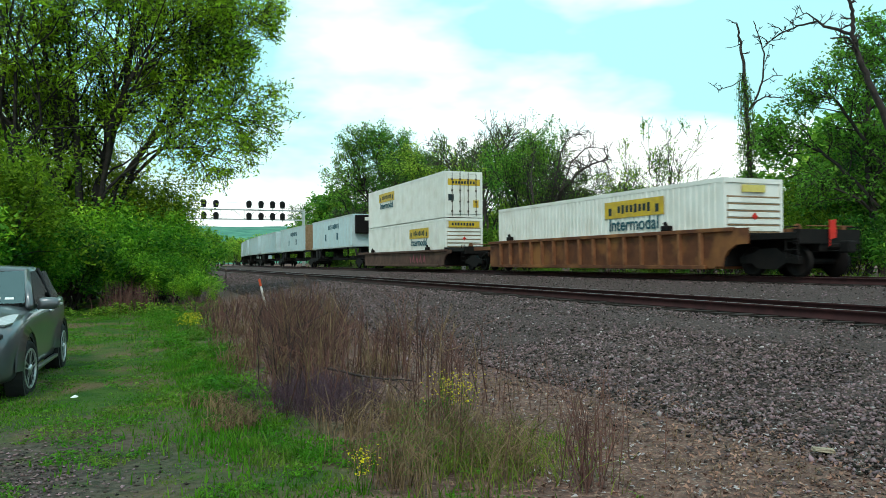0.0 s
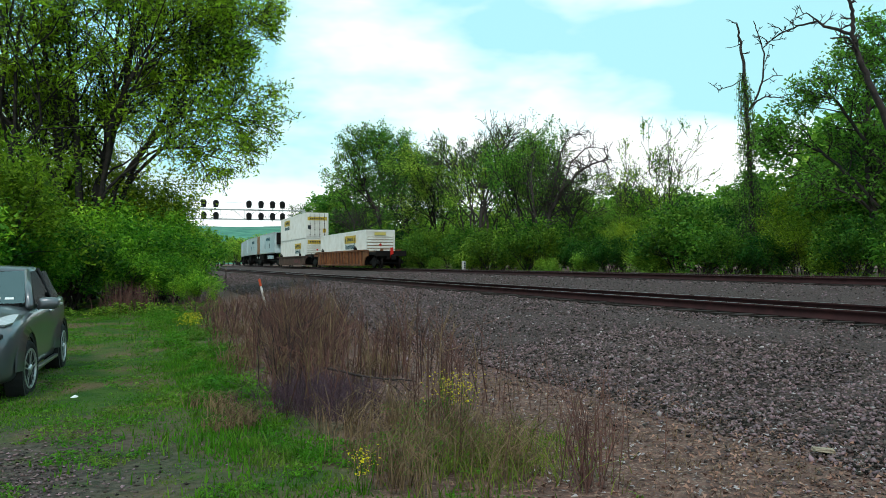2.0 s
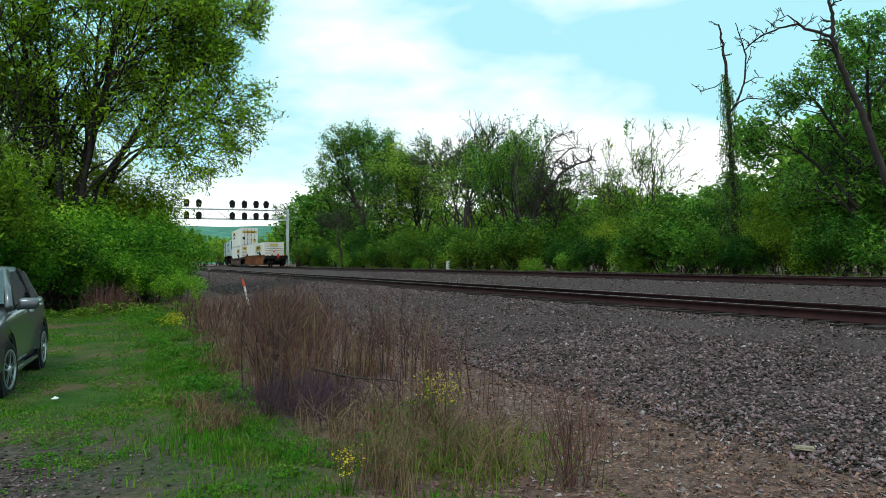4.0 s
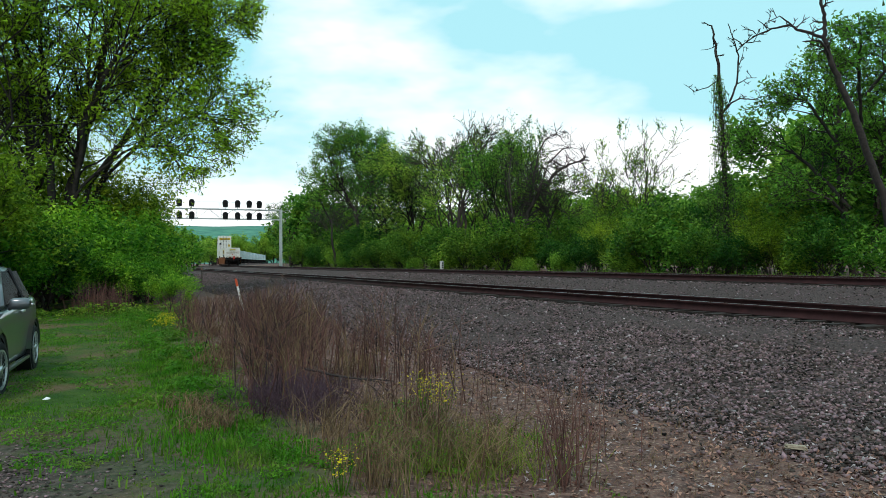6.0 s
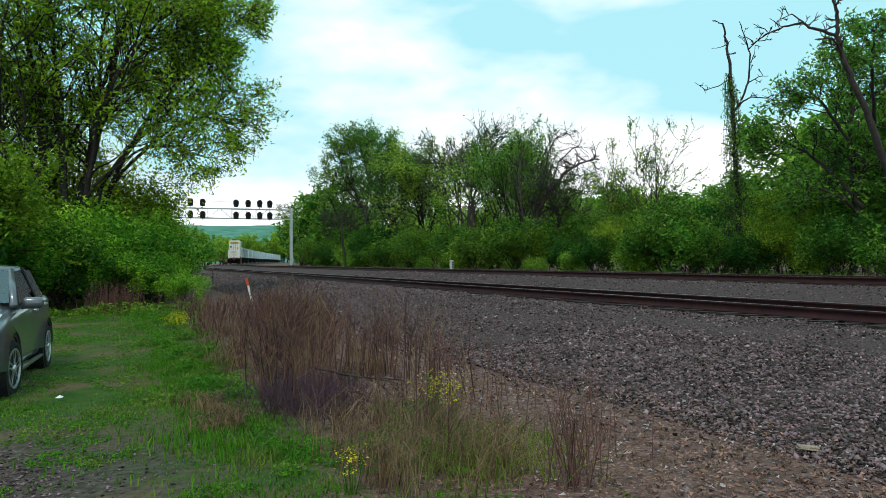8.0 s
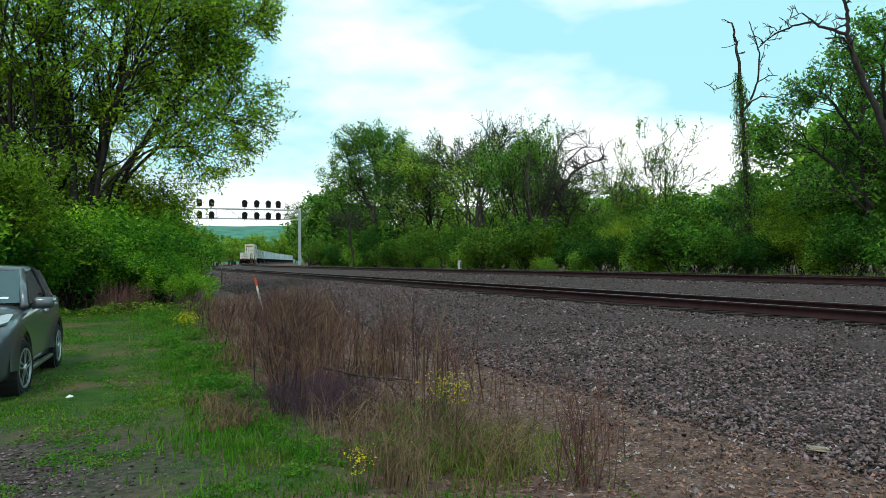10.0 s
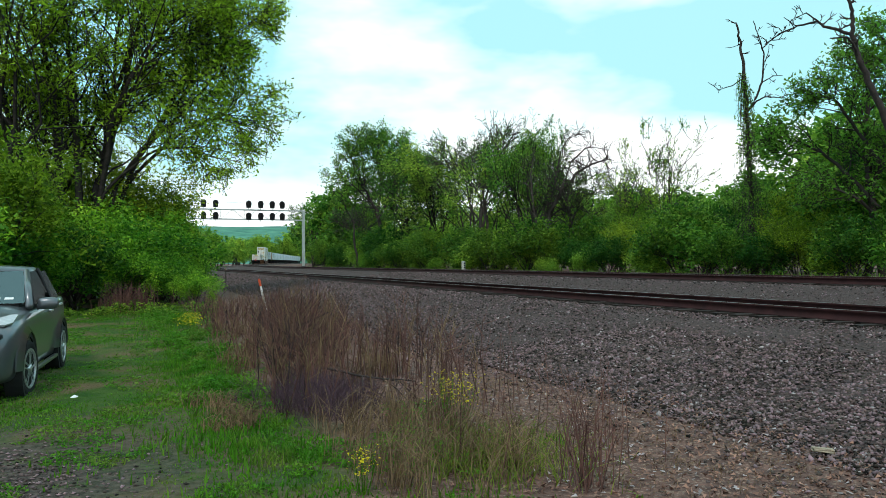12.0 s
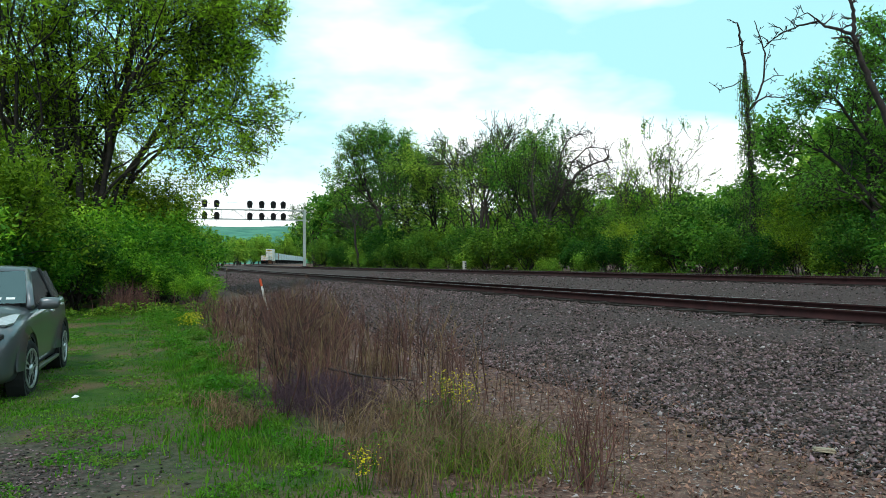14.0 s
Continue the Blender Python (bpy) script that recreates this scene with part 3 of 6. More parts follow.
def make_trailer(nose):
    """A road trailer; its base at the floor of the box, 16 m long."""
    c = empty_thing("road_trailer", "white box trailer riding on a spine car", "trailer", "trailers of the train")
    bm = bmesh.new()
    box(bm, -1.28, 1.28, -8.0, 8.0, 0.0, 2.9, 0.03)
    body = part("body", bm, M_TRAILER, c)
    bm = bmesh.new()
    for sg in (-1, 1):
        for z in (0.06, 2.82):
            box(bm, sg * 1.29 - 0.02, sg * 1.29 + 0.02, -8.0, 8.0, z - 0.07, z + 0.07)
        for k in range(17):
            y = -7.9 + k * 0.985
            box(bm, sg * 1.286 - 0.006, sg * 1.286 + 0.006, y - 0.03, y + 0.03, 0.14, 2.74)
    part("side_rail", bm, M_ALU, c, "dull aluminium rails and seams")
    bm = bmesh.new()
    box(bm, -1.1, -0.2, 4.4, 7.2, -0.25, 0.0)
    box(bm, 0.2, 1.1, 4.4, 7.2, -0.25, 0.0)
    part("slider_frame", bm, M_DARK_STEEL, c)
    for y in (5.1, 6.4):
        for sg in (-1, 1):
            bm = bmesh.new()
            lathe(bm, [(-0.27, 0.3), (-0.25, 0.48), (-0.2, 0.51), (0.2, 0.51), (0.25, 0.48), (0.27, 0.3), (0.1, 0.26)], 18, "X", (sg * 0.95, y, -0.62))
            part("wheel", bm, M_DARK_STEEL, c, "black twin tyres")
    bm = bmesh.new()
    for sg in (-1, 1):
        box(bm, sg * 0.7 - 0.06, sg * 0.7 + 0.06, -4.4, -4.2, -0.95, 0.0)
        box(bm, sg * 0.7 - 0.15, sg * 0.7 + 0.15, -4.5, -4.1, -1.0, -0.93)
    part("landing_gear", bm, M_DARK_STEEL, c)
    bm = bmesh.new()
    if nose == "cooler":
        box(bm, -1.1, 1.1, -8.45, -8.0, 1.15, 2.8, 0.08)
        u = part("cooling_unit", bm, M_DARK_STEEL, c, "dark refrigeration unit")
        bm = bmesh.new()
        box(bm, -0.3, 0.5, -8.47, -8.44, 2.3, 2.6, 0.01)
        part("nameplate", bm, M_WHITE, u)
    elif nose == "orange":
        box(bm, -1.29, 1.29, -8.04, -8.0, 0.02, 2.88)
        part("end_door", bm, M_BROWN_LINE, c, "rust-orange end frame")
    else:
        box(bm, -1.2, 1.2, -8.05, -8.0, 0.1, 2.78, 0.02)
        part("end_door", bm, M_TRAILER, c)
    for sg in (-1, 1):
        if nose != "plain":
            bm = bmesh.new()
            x = sg * 1.296
            bars(bm, -1.0, 2.05, 4.2, 0.5, 9, x, sg)
            for y in (-2.6, 2.0):
                box(bm, x - 0.006, x + 0.006, y - 0.25, y + 0.25, 0.75, 1.4)
            part("name_bar", bm, M_TEAL_INK, c, "blue-grey name bars")
    return c


def make_spine_car():
    c = empty_thing("spine_car", "dark skeletal railcar carrying a road trailer", "railcar", "spine cars of the train")
    bm = bmesh.new()
    box(bm, -0.35, 0.35, -9.6, 9.6, 0.75, 1.1, 0.03)
    for y in (-8.3, -3.0, 3.0, 8.3):
        box(bm, -1.35, 1.35, y - 0.2, y + 0.2, 0.9, 1.1)
    part("spine", bm, M_DARK_STEEL, c)
    bm = bmesh.new()
    box(bm, -1.45, 1.45, 4.4, 7.3, 0.72, 0.86)
    for sg in (-1, 1):
        box(bm, sg * 1.45 - 0.05, sg * 1.45 + 0.05, 4.4, 7.3, 0.72, 1.02)
    part("wheel_platform", bm, M_DARK_STEEL, c)
    bm = bmesh.new()
    plate(bm, [(-7.6, 1.1), (-6.4, 1.1), (-6.7, 1.85), (-7.3, 1.85)], "X", -0.35, 0.35)
    box(bm, -0.6, 0.6, -7.5, -6.5, 1.82, 1.88)
    part("hitch", bm, M_DARK_STEEL, c, "raised trailer hitch")
    add_truck(c, 9.9)
    return c


# the tail unit with its single container
LOAD_Z = 0.33
S_TAIL = 18.73 + HALF_L
S_STACK = S_TAIL + 23.49
tail = make_well_car(M_RUST, "rusty brown ribbed well car at the train's tail", True)
stack = make_well_car(M_WELL_RED, "dull red-brown well car under stacked containers", False, 1.28, False)
box_a = make_container("ribbed_end")
decorate(box_a, -3.3, 2.2)
box_b = make_container("ribbed_end")
decorate(box_b, -3.5, 2.1)
box_c = make_container("doors")
decorate(box_c, 3.4, 2.2)
train += [(tail, S_TAIL, 0.0), (stack, S_STACK, 0.0), (box_a, S_TAIL, LOAD_Z), (box_b, S_STACK, LOAD_Z), (box_c, S_STACK, LOAD_Z + TALL + 0.03)]
tagged(box_a, "single white ribbed container riding in the rusty well car")
tagged(box_b, "lower white ribbed container of the stacked pair")
tagged(box_c, "upper white container with barred doors, stacked on another")
for k in range(9):       # illegible sprayed scrawl along the sill
    bm = bmesh.new()
    y = -5.0 + k * 0.34
    plate(bm, [(y, 0.42 + 0.1 * (k % 2)), (y + 0.12, 0.42 + 0.1 * (k % 2)), (y + 0.3 - 0.4 * (k % 2), 1.02 - 0.08 * (k % 3)), (y + 0.2 - 0.4 * (k % 2), 1.02 - 0.08 * (k % 3))], "X", -1.412, -1.404)
    part("sprayed_stroke", bm, M_GRAFFITI, stack, "faded red spray paint stroke")
bm = bmesh.new()
box(bm, -1.06, 1.06, -HALF_L - 0.03, -HALF_L - 0.022, 2.32, 2.70)
part("name_plate", bm, M_YELLOW, box_b, "yellow name panel across the end")
for x0, x1, c in ((-0.85, 0.75, box_b), (-0.8, 0.8, box_c)):
    bm = bmesh.new()
    z0, yb = (2.44, -HALF_L - 0.036) if c is box_b else (2.12, -HALF_L - 0.052)
    for k in range(8):
        a = x0 + (x1 - x0) * k / 8
        box(bm, a, a + 0.13, yb, yb + 0.006, z0, z0 + 0.17)
    part("name_bar", bm, M_INK, c, "dark name bars")
spine = make_spine_car()
trailers = {k: make_trailer(k) for k in ("cooler", "orange", "plain")}
S_FIRST = 71.3
for i in range(13):
    kind = "cooler" if i == 0 else "orange" if i == 1 else "plain"
    s = S_FIRST + i * 19.8
    train.append((spine if i == 0 else copy_thing(spine, Matrix()), s, 0.0))
    train.append((trailers[kind] if i < 3 else copy_thing(trailers["plain"], Matrix()), s, 1.9))


def run(s0, t):
    """Distance along the line after t seconds."""
    return s0 + 20.464 * t - 0.0739 * t * t


def motions():
    for thing, s0, z in train:
        walk(thing, [(t, on_track(run(s0, t), TRACK_B, RAIL_B + z)) for t in np.arange(0, 14.01, 0.5)])


# ================= growing things =================
def tubes(name, lines, material, sides=5):
    """One mesh of tapered tubes along (points, radii) lines."""
    verts, faces, base = [], [], 0
    ang = np.arange(sides) * 2 * np.pi / sides
    ca, sa = np.cos(ang), np.sin(ang)
    for pts, radii in lines:
        p = np.asarray(pts, float)
        d = np.gradient(p, axis=0)
        d /= np.linalg.norm(d, axis=1)[:, None] + 1e-9
        ref = np.where(np.abs(d[:, 2:3]) > 0.9, np.array([[1.0, 0, 0]]), np.array([[0, 0, 1.0]]))
        a = np.cross(d, ref)
        a /= np.linalg.norm(a, axis=1)[:, None] + 1e-9
        b = np.cross(d, a)
        r = np.asarray(radii)[:, None, None]
        ring = p[:, None, :] + r * (ca[None, :, None] * a[:, None, :] + sa[None, :, None] * b[:, None, :])
        verts.append(ring.reshape(-1, 3))
        n = len(p)
        j, i = np.meshgrid(np.arange(n - 1), np.arange(sides), indexing="ij")
        i2 = (i + 1) % sides
        faces.append((base + np.stack([j * sides + i, j * sides + i2, (j + 1) * sides + i2, (j + 1) * sides + i], -1)).reshape(-1, 4))
        base += n * sides
    me = cloud_mesh(name, np.concatenate(verts), np.concatenate(faces), material)
    me.polygons.foreach_set("use_smooth", [True] * len(me.polygons))
    return me


def leaves(name, centres, size, rng, material, flat=0.5, slim=0.7, droop=0.0):
    """One mesh of small pointed leaves round the given centres."""
    c = np.asarray(centres, float)
    n = len(c)
    nrm = rng.normal(size=(n, 3))
    nrm[:, 2] = np.abs(nrm[:, 2]) + flat
    nrm /= np.linalg.norm(nrm, axis=1)[:, None]
    t = rng.normal(size=(n, 3))
    t[:, 2] -= droop
    a = t - nrm * (t * nrm).sum(1)[:, None]
    a /= np.linalg.norm(a, axis=1)[:, None] + 1e-9
    b = np.cross(nrm, a)
    s = (size * rng.uniform(0.6, 1.4, n))[:, None]
    v = np.stack([c - a * s * 0.45 + b * s * 0.5 * slim, c + a * s * 0.75, c - a * s * 0.45 - b * s * 0.5 * slim], 1).reshape(-1, 3)
    f = np.arange(n * 3).reshape(-1, 3)
    return cloud_mesh(name, v, f, material)


def unit(v):
    return v / (np.linalg.norm(v) + 1e-9)


def branching(rng, start, heading, length, radius, level, top, lines, twigs, wobble=0.16, rise=0.1, kids=(4, 6), spread=(0.5, 0.95), shrink=(0.45, 0.68), fine=True, clear=0.25, floor=0.004):
    """Grows one limb and its side limbs; the last level is where leaves sit."""
    n = (7, 5, 3, 2)[level] if level < top else 2
    p, d = np.array(start, float), unit(np.array(heading, float))
    pts, rad = [p.copy()], [radius]
    for i in range(n):
        d = unit(d + rng.normal(size=3) * wobble + np.array([0, 0, rise]))
        p = p + d * length / n
        pts.append(p.copy())
        rad.append(radius * (1 - 0.78 * (i + 1) / n) + floor)
    if fine or level < top:
        lines.append((pts, rad))
    if level >= top:
        twigs.append(np.array(pts))
        return
    for _ in range(rng.integers(*kids) + (1 if level == 0 else 0)):
        f = rng.uniform(0.32, 0.98) if level else rng.uniform(clear, 0.97)
        k = min(int(f * n), n - 1)
        at = pts[k] + (pts[k + 1] - pts[k]) * (f * n - k)
        along = unit(pts[k + 1] - pts[k])
        side = rng.normal(size=3)
        side = unit(side - along * side.dot(along))
        a = rng.uniform(*spread)
        branching(rng, at, along * math.cos(a) + side * math.sin(a), length * rng.uniform(*shrink) * (1.15 - 0.5 * f), rad[k] * 0.55, level + 1, top, lines, twigs, wobble, rise, kids, spread, shrink, fine, clear, floor)
    twigs.append(np.array(pts[-3:]))


def leaf_spots(rng, twigs, count, scatter):
    """Leaf places spread evenly over the twigs."""
    seg_a = np.concatenate([t[:-1] for t in twigs])
    seg_b = np.concatenate([t[1:] for t in twigs])
    w = np.linalg.norm(seg_b - seg_a, axis=1) + 0.05
    k = rng.choice(len(w), size=count, p=w / w.sum())
    f = rng.uniform(0, 1, (count, 1))
    return seg_a[k] * (1 - f) + seg_b[k] * f + rng.normal(size=(count, 3)) * scatter


HEIGHT = {}      # grown height of each kind, by label


def make_tree(seed, stems, top, leaf_count, leaf_size, scatter, bark, leaf_mat, label, kids=(4, 6), rise=0.1, wobble=0.16, spread=(0.5, 0.95), droop=0.0, name="tree", sides=5, shrink=(0.45, 0.68), fine=True, clear=0.25, floor=0.004):
    """stems: (start, heading, length, radius) of each leader. The thing has a trunk and a crown."""
    rng = np.random.default_rng(seed)
    t = empty_thing(name, label, "tree" if name != "bush" else "bush")
    lines, twigs = [], []
    for st, hd, ln, rd in stems:
        branching(rng, st, hd, ln, rd, 0, top, lines, twigs, wobble, rise, kids, spread, shrink, fine, clear, floor)
    trunk = new("trunk" if name != "bush" else "stem", tubes("trunk", lines, bark, sides))
    trunk.parent = t
    if leaf_count:
        spots = leaf_spots(rng, twigs, leaf_count, scatter)
        spots[:, 2] = np.maximum(spots[:, 2], 0.05)
        crown = new("crown" if name != "bush" else "foliage", leaves("crown", spots, leaf_size, rng, leaf_mat, droop=droop))
        crown.parent = t
    HEIGHT[label] = max(float(np.max(np.asarray(p)[:, 2])) for p, _ in lines) + scatter * 0.6
    return t


def set_tall(ob, x, y, turn, tall):
    """Stands a tree on the ground, scaled to a height."""
    return set_at(ob, x, y, turn, tall / HEIGHT[ob["label"]])


def set_at(ob, x, y, turn=0, size=1.0, dz=0.0):
    """Stands a thing on the ground."""
    u = x - bend_x(y)
    z = ground_height(u) + (uneven(u, y) if -13 < u < 5 and y < 60 else 0) - 0.05 + dz
    ob.matrix_basis = pose(x, y, z, 0, 0, turn) @ Matrix.Diagonal((size, size, size, 1))
    return ob


def copy_at(ob, x, y, turn=0, size=1.0):
    c = copy_thing(ob, Matrix())
    return set_at(c, x, y, turn, size)


def lead(angle_deg, tilt, length, radius, at=(0, 0, 0)):
    a = radians(angle_deg)
    return (at, (math.cos(a) * tilt, math.sin(a) * tilt, 1.0), length, radius)


FACING = -22.67      # turn of things whose spread runs across the lane's view


def smooth_limb(rng, pts, radius, tip, steps=4, jitter=0.25):
    """A bent limb through (across, deep, up) points, with its radii."""
    p = np.array(pts, float)
    s = np.linspace(0, len(p) - 1, steps * (len(p) - 1) + 1)
    k = np.clip(s.astype(int), 0, len(p) - 2)
    f = (s - k)[:, None]
    a, b, c, d = p[np.maximum(k - 1, 0)], p[k], p[k + 1], p[np.minimum(k + 2, len(p) - 1)]
    q = 0.5 * (2 * b + (c - a) * f + (2 * a - 5 * b + 4 * c - d) * f ** 2 + (3 * b - a - 3 * c + d) * f ** 3)
    q[1:-1] += rng.normal(size=(len(q) - 2, 3)) * radius * jitter
    return q, np.linspace(1, 0, len(q)) ** 0.8 * (radius - tip) + tip


def shaped_tree(seed, limbs, label, bark, leaf_mat, leaf_count, leaf_size, scatter, per_metre=1.3, side_len=2.6, clear=0.3, deep=2.5, kids=(4, 6), rise=0.06, sides=5, floor=0.006,
                droop=0.4, slim=0.6, keep=0.75, spread=(0.5, 1.0), wobble=0.18, min_z=0.0):
    """A tree grown on hand-shaped limbs ((across, up) points, base radius); side limbs and leaves follow them."""
    rng = np.random.default_rng(seed)
    t = empty_thing("tree", label, "tree")
    lines, twigs = [], []
    for pts, r in limbs:
        dv = rng.uniform(-deep, deep)
        top = max(h for _, h in pts)
        base = pts[0][1]
        path = [(u, dv * (h - base) / (top - base + 0.01) + 0.15 * dv, h) for u, h in pts]
        q, rad = smooth_limb(rng, path, r, 0.02)
        lines.append((q, rad))
        n = max(2, int(per_metre * np.linalg.norm(np.diff(q, axis=0), axis=1).sum()))
        for _ in range(n):
            f = clear + (1 - clear) * rng.uniform(0, 1) ** 0.8
            k = min(int(f * (len(q) - 1)), len(q) - 2)
            if q[k][2] < min_z:
                continue
            along = unit(q[k + 1] - q[k])
            side = rng.normal(size=3)
            side = unit(side - along * side.dot(along))
            a = rng.uniform(*spread)
            branching(rng, q[k], along * math.cos(a) + side * math.sin(a), side_len * rng.uniform(0.6, 1.2) * (1.15 - 0.5 * f), max(rad[k] * 0.4, 0.02), 1, 3, lines, twigs, wobble, rise, kids, floor=floor)
        twigs.append(q[-4:])
    trunk = new("trunk", tubes("trunk", lines, bark, sides))
    trunk.parent = t
    if leaf_count:
        held = [w for w in twigs if rng.uniform(0, 1) < keep and w[0][2] > min_z]
        crown = new("crown", leaves("crown", leaf_spots(rng, held, leaf_count, scatter), leaf_size, rng, leaf_mat, droop=droop, slim=slim, flat=0.3))
        crown.parent = t
    HEIGHT[label] = max(float(np.max(np.asarray(p)[:, 2])) for p, _ in lines)
    return t


# ----- the broad maple and its neighbours beside the lane -----
maple = shaped_tree(11, [
    ([(-1.2, 0), (-1.75, 4.9), (-2.6, 9.4), (-3.2, 14.4)], 0.2),
    ([(-0.7, 0), (-0.6, 4.9), (-1.0, 9.9), (-1.7, 14.5)], 0.24),
    ([(0.0, 0), (0.1, 4.9), (-0.1, 9.8), (-0.75, 14.6)], 0.22),
    ([(0.3, 0), (0.6, 4.9), (1.6, 9.9), (2.5, 13.1), (2.9, 15.2)], 0.24),
    ([(0.4, 0), (1.1, 5.4), (1.9, 8.9), (3.6, 11.3), (5.3, 13.6)], 0.15),
    ([(0.5, 1), (1.2, 4.9), (2.75, 7.25), (4.0, 9.9), (4.9, 11.6), (5.6, 13.6)], 0.13),
    ([(0.5, 1), (1.3, 5.0), (3.5, 7.6), (5.2, 8.5), (5.9, 8.6), (6.3, 8.2)], 0.1),
    ([(0.4, 1), (1.0, 4.3), (3.2, 6.3), (4.7, 6.6), (5.8, 6.2)], 0.085),
    ([(0.6, 1), (1.8, 6.0), (4.3, 9.0), (5.3, 10.3), (5.9, 10.3)], 0.1),
    ([(-1.0, 1), (-2.2, 4.5), (-3.9, 8.1), (-5.0, 10.4), (-6.2, 12.2)], 0.13),
    ([(-1.0, 1), (-2.6, 4.5), (-5.0, 6.4), (-6.8, 7.4)], 0.1),
    ([(0.6, 1), (1.9, 6.5), (4.2, 10.0), (5.9, 12.2), (6.7, 13.6)], 0.11),
    ([(0.0, 1), (0.3, 5), (0.6, 9), (0.6, 12.4), (1.0, 15.0)], 0.16)],
    "broad many-stemmed maple in fresh yellow-green leaf", M_BARK, M_LEAF_MAPLE, 64000, 0.155, 0.17, per_metre=2.3, side_len=3.0, clear=0.3, deep=3.2, rise=0.05, droop=0.9, slim=0.55, keep=0.85, kids=(4, 6), min_z=4.9)
set_at(maple, -2.1, 36.3, FACING, 1.0)
maple2 = make_tree(12, [lead(150, 0.25, 15, 0.22), lead(330, 0.2, 15.5, 0.2), lead(230, 0.35, 13, 0.17), lead(60, 0.3, 14, 0.17)],
                   3, 17000, 0.15, 0.2, M_BARK, M_LEAF_MAPLE, "tall slender-stemmed maple behind roadside bushes", kids=(5, 7), rise=0.06, droop=0.9, sides=3)
set_at(maple2, -5.0, 34.5, 40)
set_tall(copy_thing(maple2, Matrix()), -5.0, 45.0, 160, 14.0)
tall_shrub = make_tree(14, [lead(a, 0.32, 5.2, 0.05, (0.4 * math.cos(a), 0.4 * math.sin(a), 0)) for a in range(0, 360, 45)], 2, 13000, 0.125, 0.18, M_BARK, M_LEAF_GOLD,
                       "tall overgrown shrub with yellowish spring leaves", kids=(6, 9), rise=0.06, name="bush", sides=3, fine=False)
set_tall(tall_shrub, -4.2, 24.6, 0, 5.2)
for x, y, tall in ((-3.2, 26.6, 3.2), (-5.4, 27.5, 5.4), (-3.3, 31.0, 3.3), (-0.2, 33.0, 3.0), (0.4, 36.5, 3.2), (1.0, 42.0, 3.6), (1.9, 52.0, 4.6), (-0.6, 39.0, 6.6), (1.0, 40.5, 5.4), (-3.4, 39.5, 7.0), (-6.0, 38.0, 7.0)):
    set_tall(copy_thing(tall_shrub, Matrix()), x, y, x * 90, tall)

# ----- woodland trees beyond the tracks, a few kinds -----
oak = shaped_tree(21, [
    ([(0, 0), (0.15, 3.5), (0.0, 6.8), (-1.5, 10.0), (-2.8, 12.6), (-3.9, 15.0)], 0.34),
    ([(-0.7, 8.4), (-3.0, 10.6), (-5.3, 11.9)], 0.12),
    ([(0.0, 6.8), (0.4, 10.6), (-0.4, 14.2), (-0.8, 16.8)], 0.2),
    ([(0.1, 6.2), (1.6, 9.5), (2.6, 12.5), (3.3, 15.6)], 0.2),
    ([(1.5, 9.3), (3.6, 11.6), (5.2, 13.2)], 0.12),
    ([(0.3, 10.4), (1.4, 13.4), (1.6, 16.4)], 0.11),
    ([(-1.5, 10.0), (-1.9, 13.4), (-2.2, 16.2)], 0.11),
    ([(-2.2, 0), (-2.7, 3.0), (-3.0, 6.0), (-4.4, 9.0)], 0.2)],
    "tall woodland tree with a rounded green crown", M_BARK, M_LEAF_FOREST, 17000, 0.22, 0.32, per_metre=2.2, side_len=3.2, clear=0.4, deep=3.5, sides=3, floor=0.012, keep=0.9, min_z=7.5)
ash = make_tree(22, [lead(100, 0.1, 12.5, 0.24), lead(280, 0.35, 9.5, 0.15, (0, 0, 3.0)), lead(20, 0.28, 10.5, 0.15, (0, 0, 1.0))], 3, 7500, 0.2, 0.2, M_BARK_GREY, M_LEAF_DARK,
                "woodland tree with grey limbs and dark leaves", kids=(5, 7), sides=3, clear=0.35, floor=0.009)
elm = make_tree(23, [lead(0, 0.3, 11, 0.2), lead(60, 0.15, 12, 0.16), lead(140, 0.3, 10.5, 0.18), lead(200, 0.42, 10, 0.15), lead(250, 0.3, 10, 0.18), lead(310, 0.2, 11.5, 0.15)], 3, 9500, 0.19, 0.2, M_BARK, M_LEAF_FOREST,
                "upswept woodland tree forked from the ground", kids=(4, 6), rise=0.24, sides=3, floor=0.008, spread=(0.35, 0.75))
birch = make_tree(27, [lead(0, 0.12, 11, 0.16), lead(190, 0.2, 10.5, 0.14), lead(90, 0.22, 9.5, 0.12)], 3, 9000, 0.2, 0.2, M_BARK, M_LEAF_FOREST,
                  "woodland tree with several stems and light leaves", kids=(5, 7), rise=0.08, sides=3, floor=0.009, clear=0.3)
thin = make_tree(24, [lead(80, 0.08, 11, 0.13), lead(300, 0.22, 9, 0.09), lead(150, 0.15, 9, 0.08)], 3, 1900, 0.17, 0.12, M_BARK_GREY, M_LEAF_BUSH,
                 "slender sapling with sparse pale spring leaves", kids=(4, 6), rise=0.16, sides=3, floor=0.012)
bare = make_tree(25, [lead(60, 0.1, 14, 0.3), lead(200, 0.25, 12, 0.2, (0, 0, 2.0)), lead(20, 0.3, 12, 0.2, (0, 0, 2.0))], 3, 1800, 0.2, 0.16, M_BARK_GREY, M_LEAF_DARK,
                 "grey leafless tree with a fan of fine twigs", kids=(6, 8), rise=0.12, sides=3, floor=0.014)
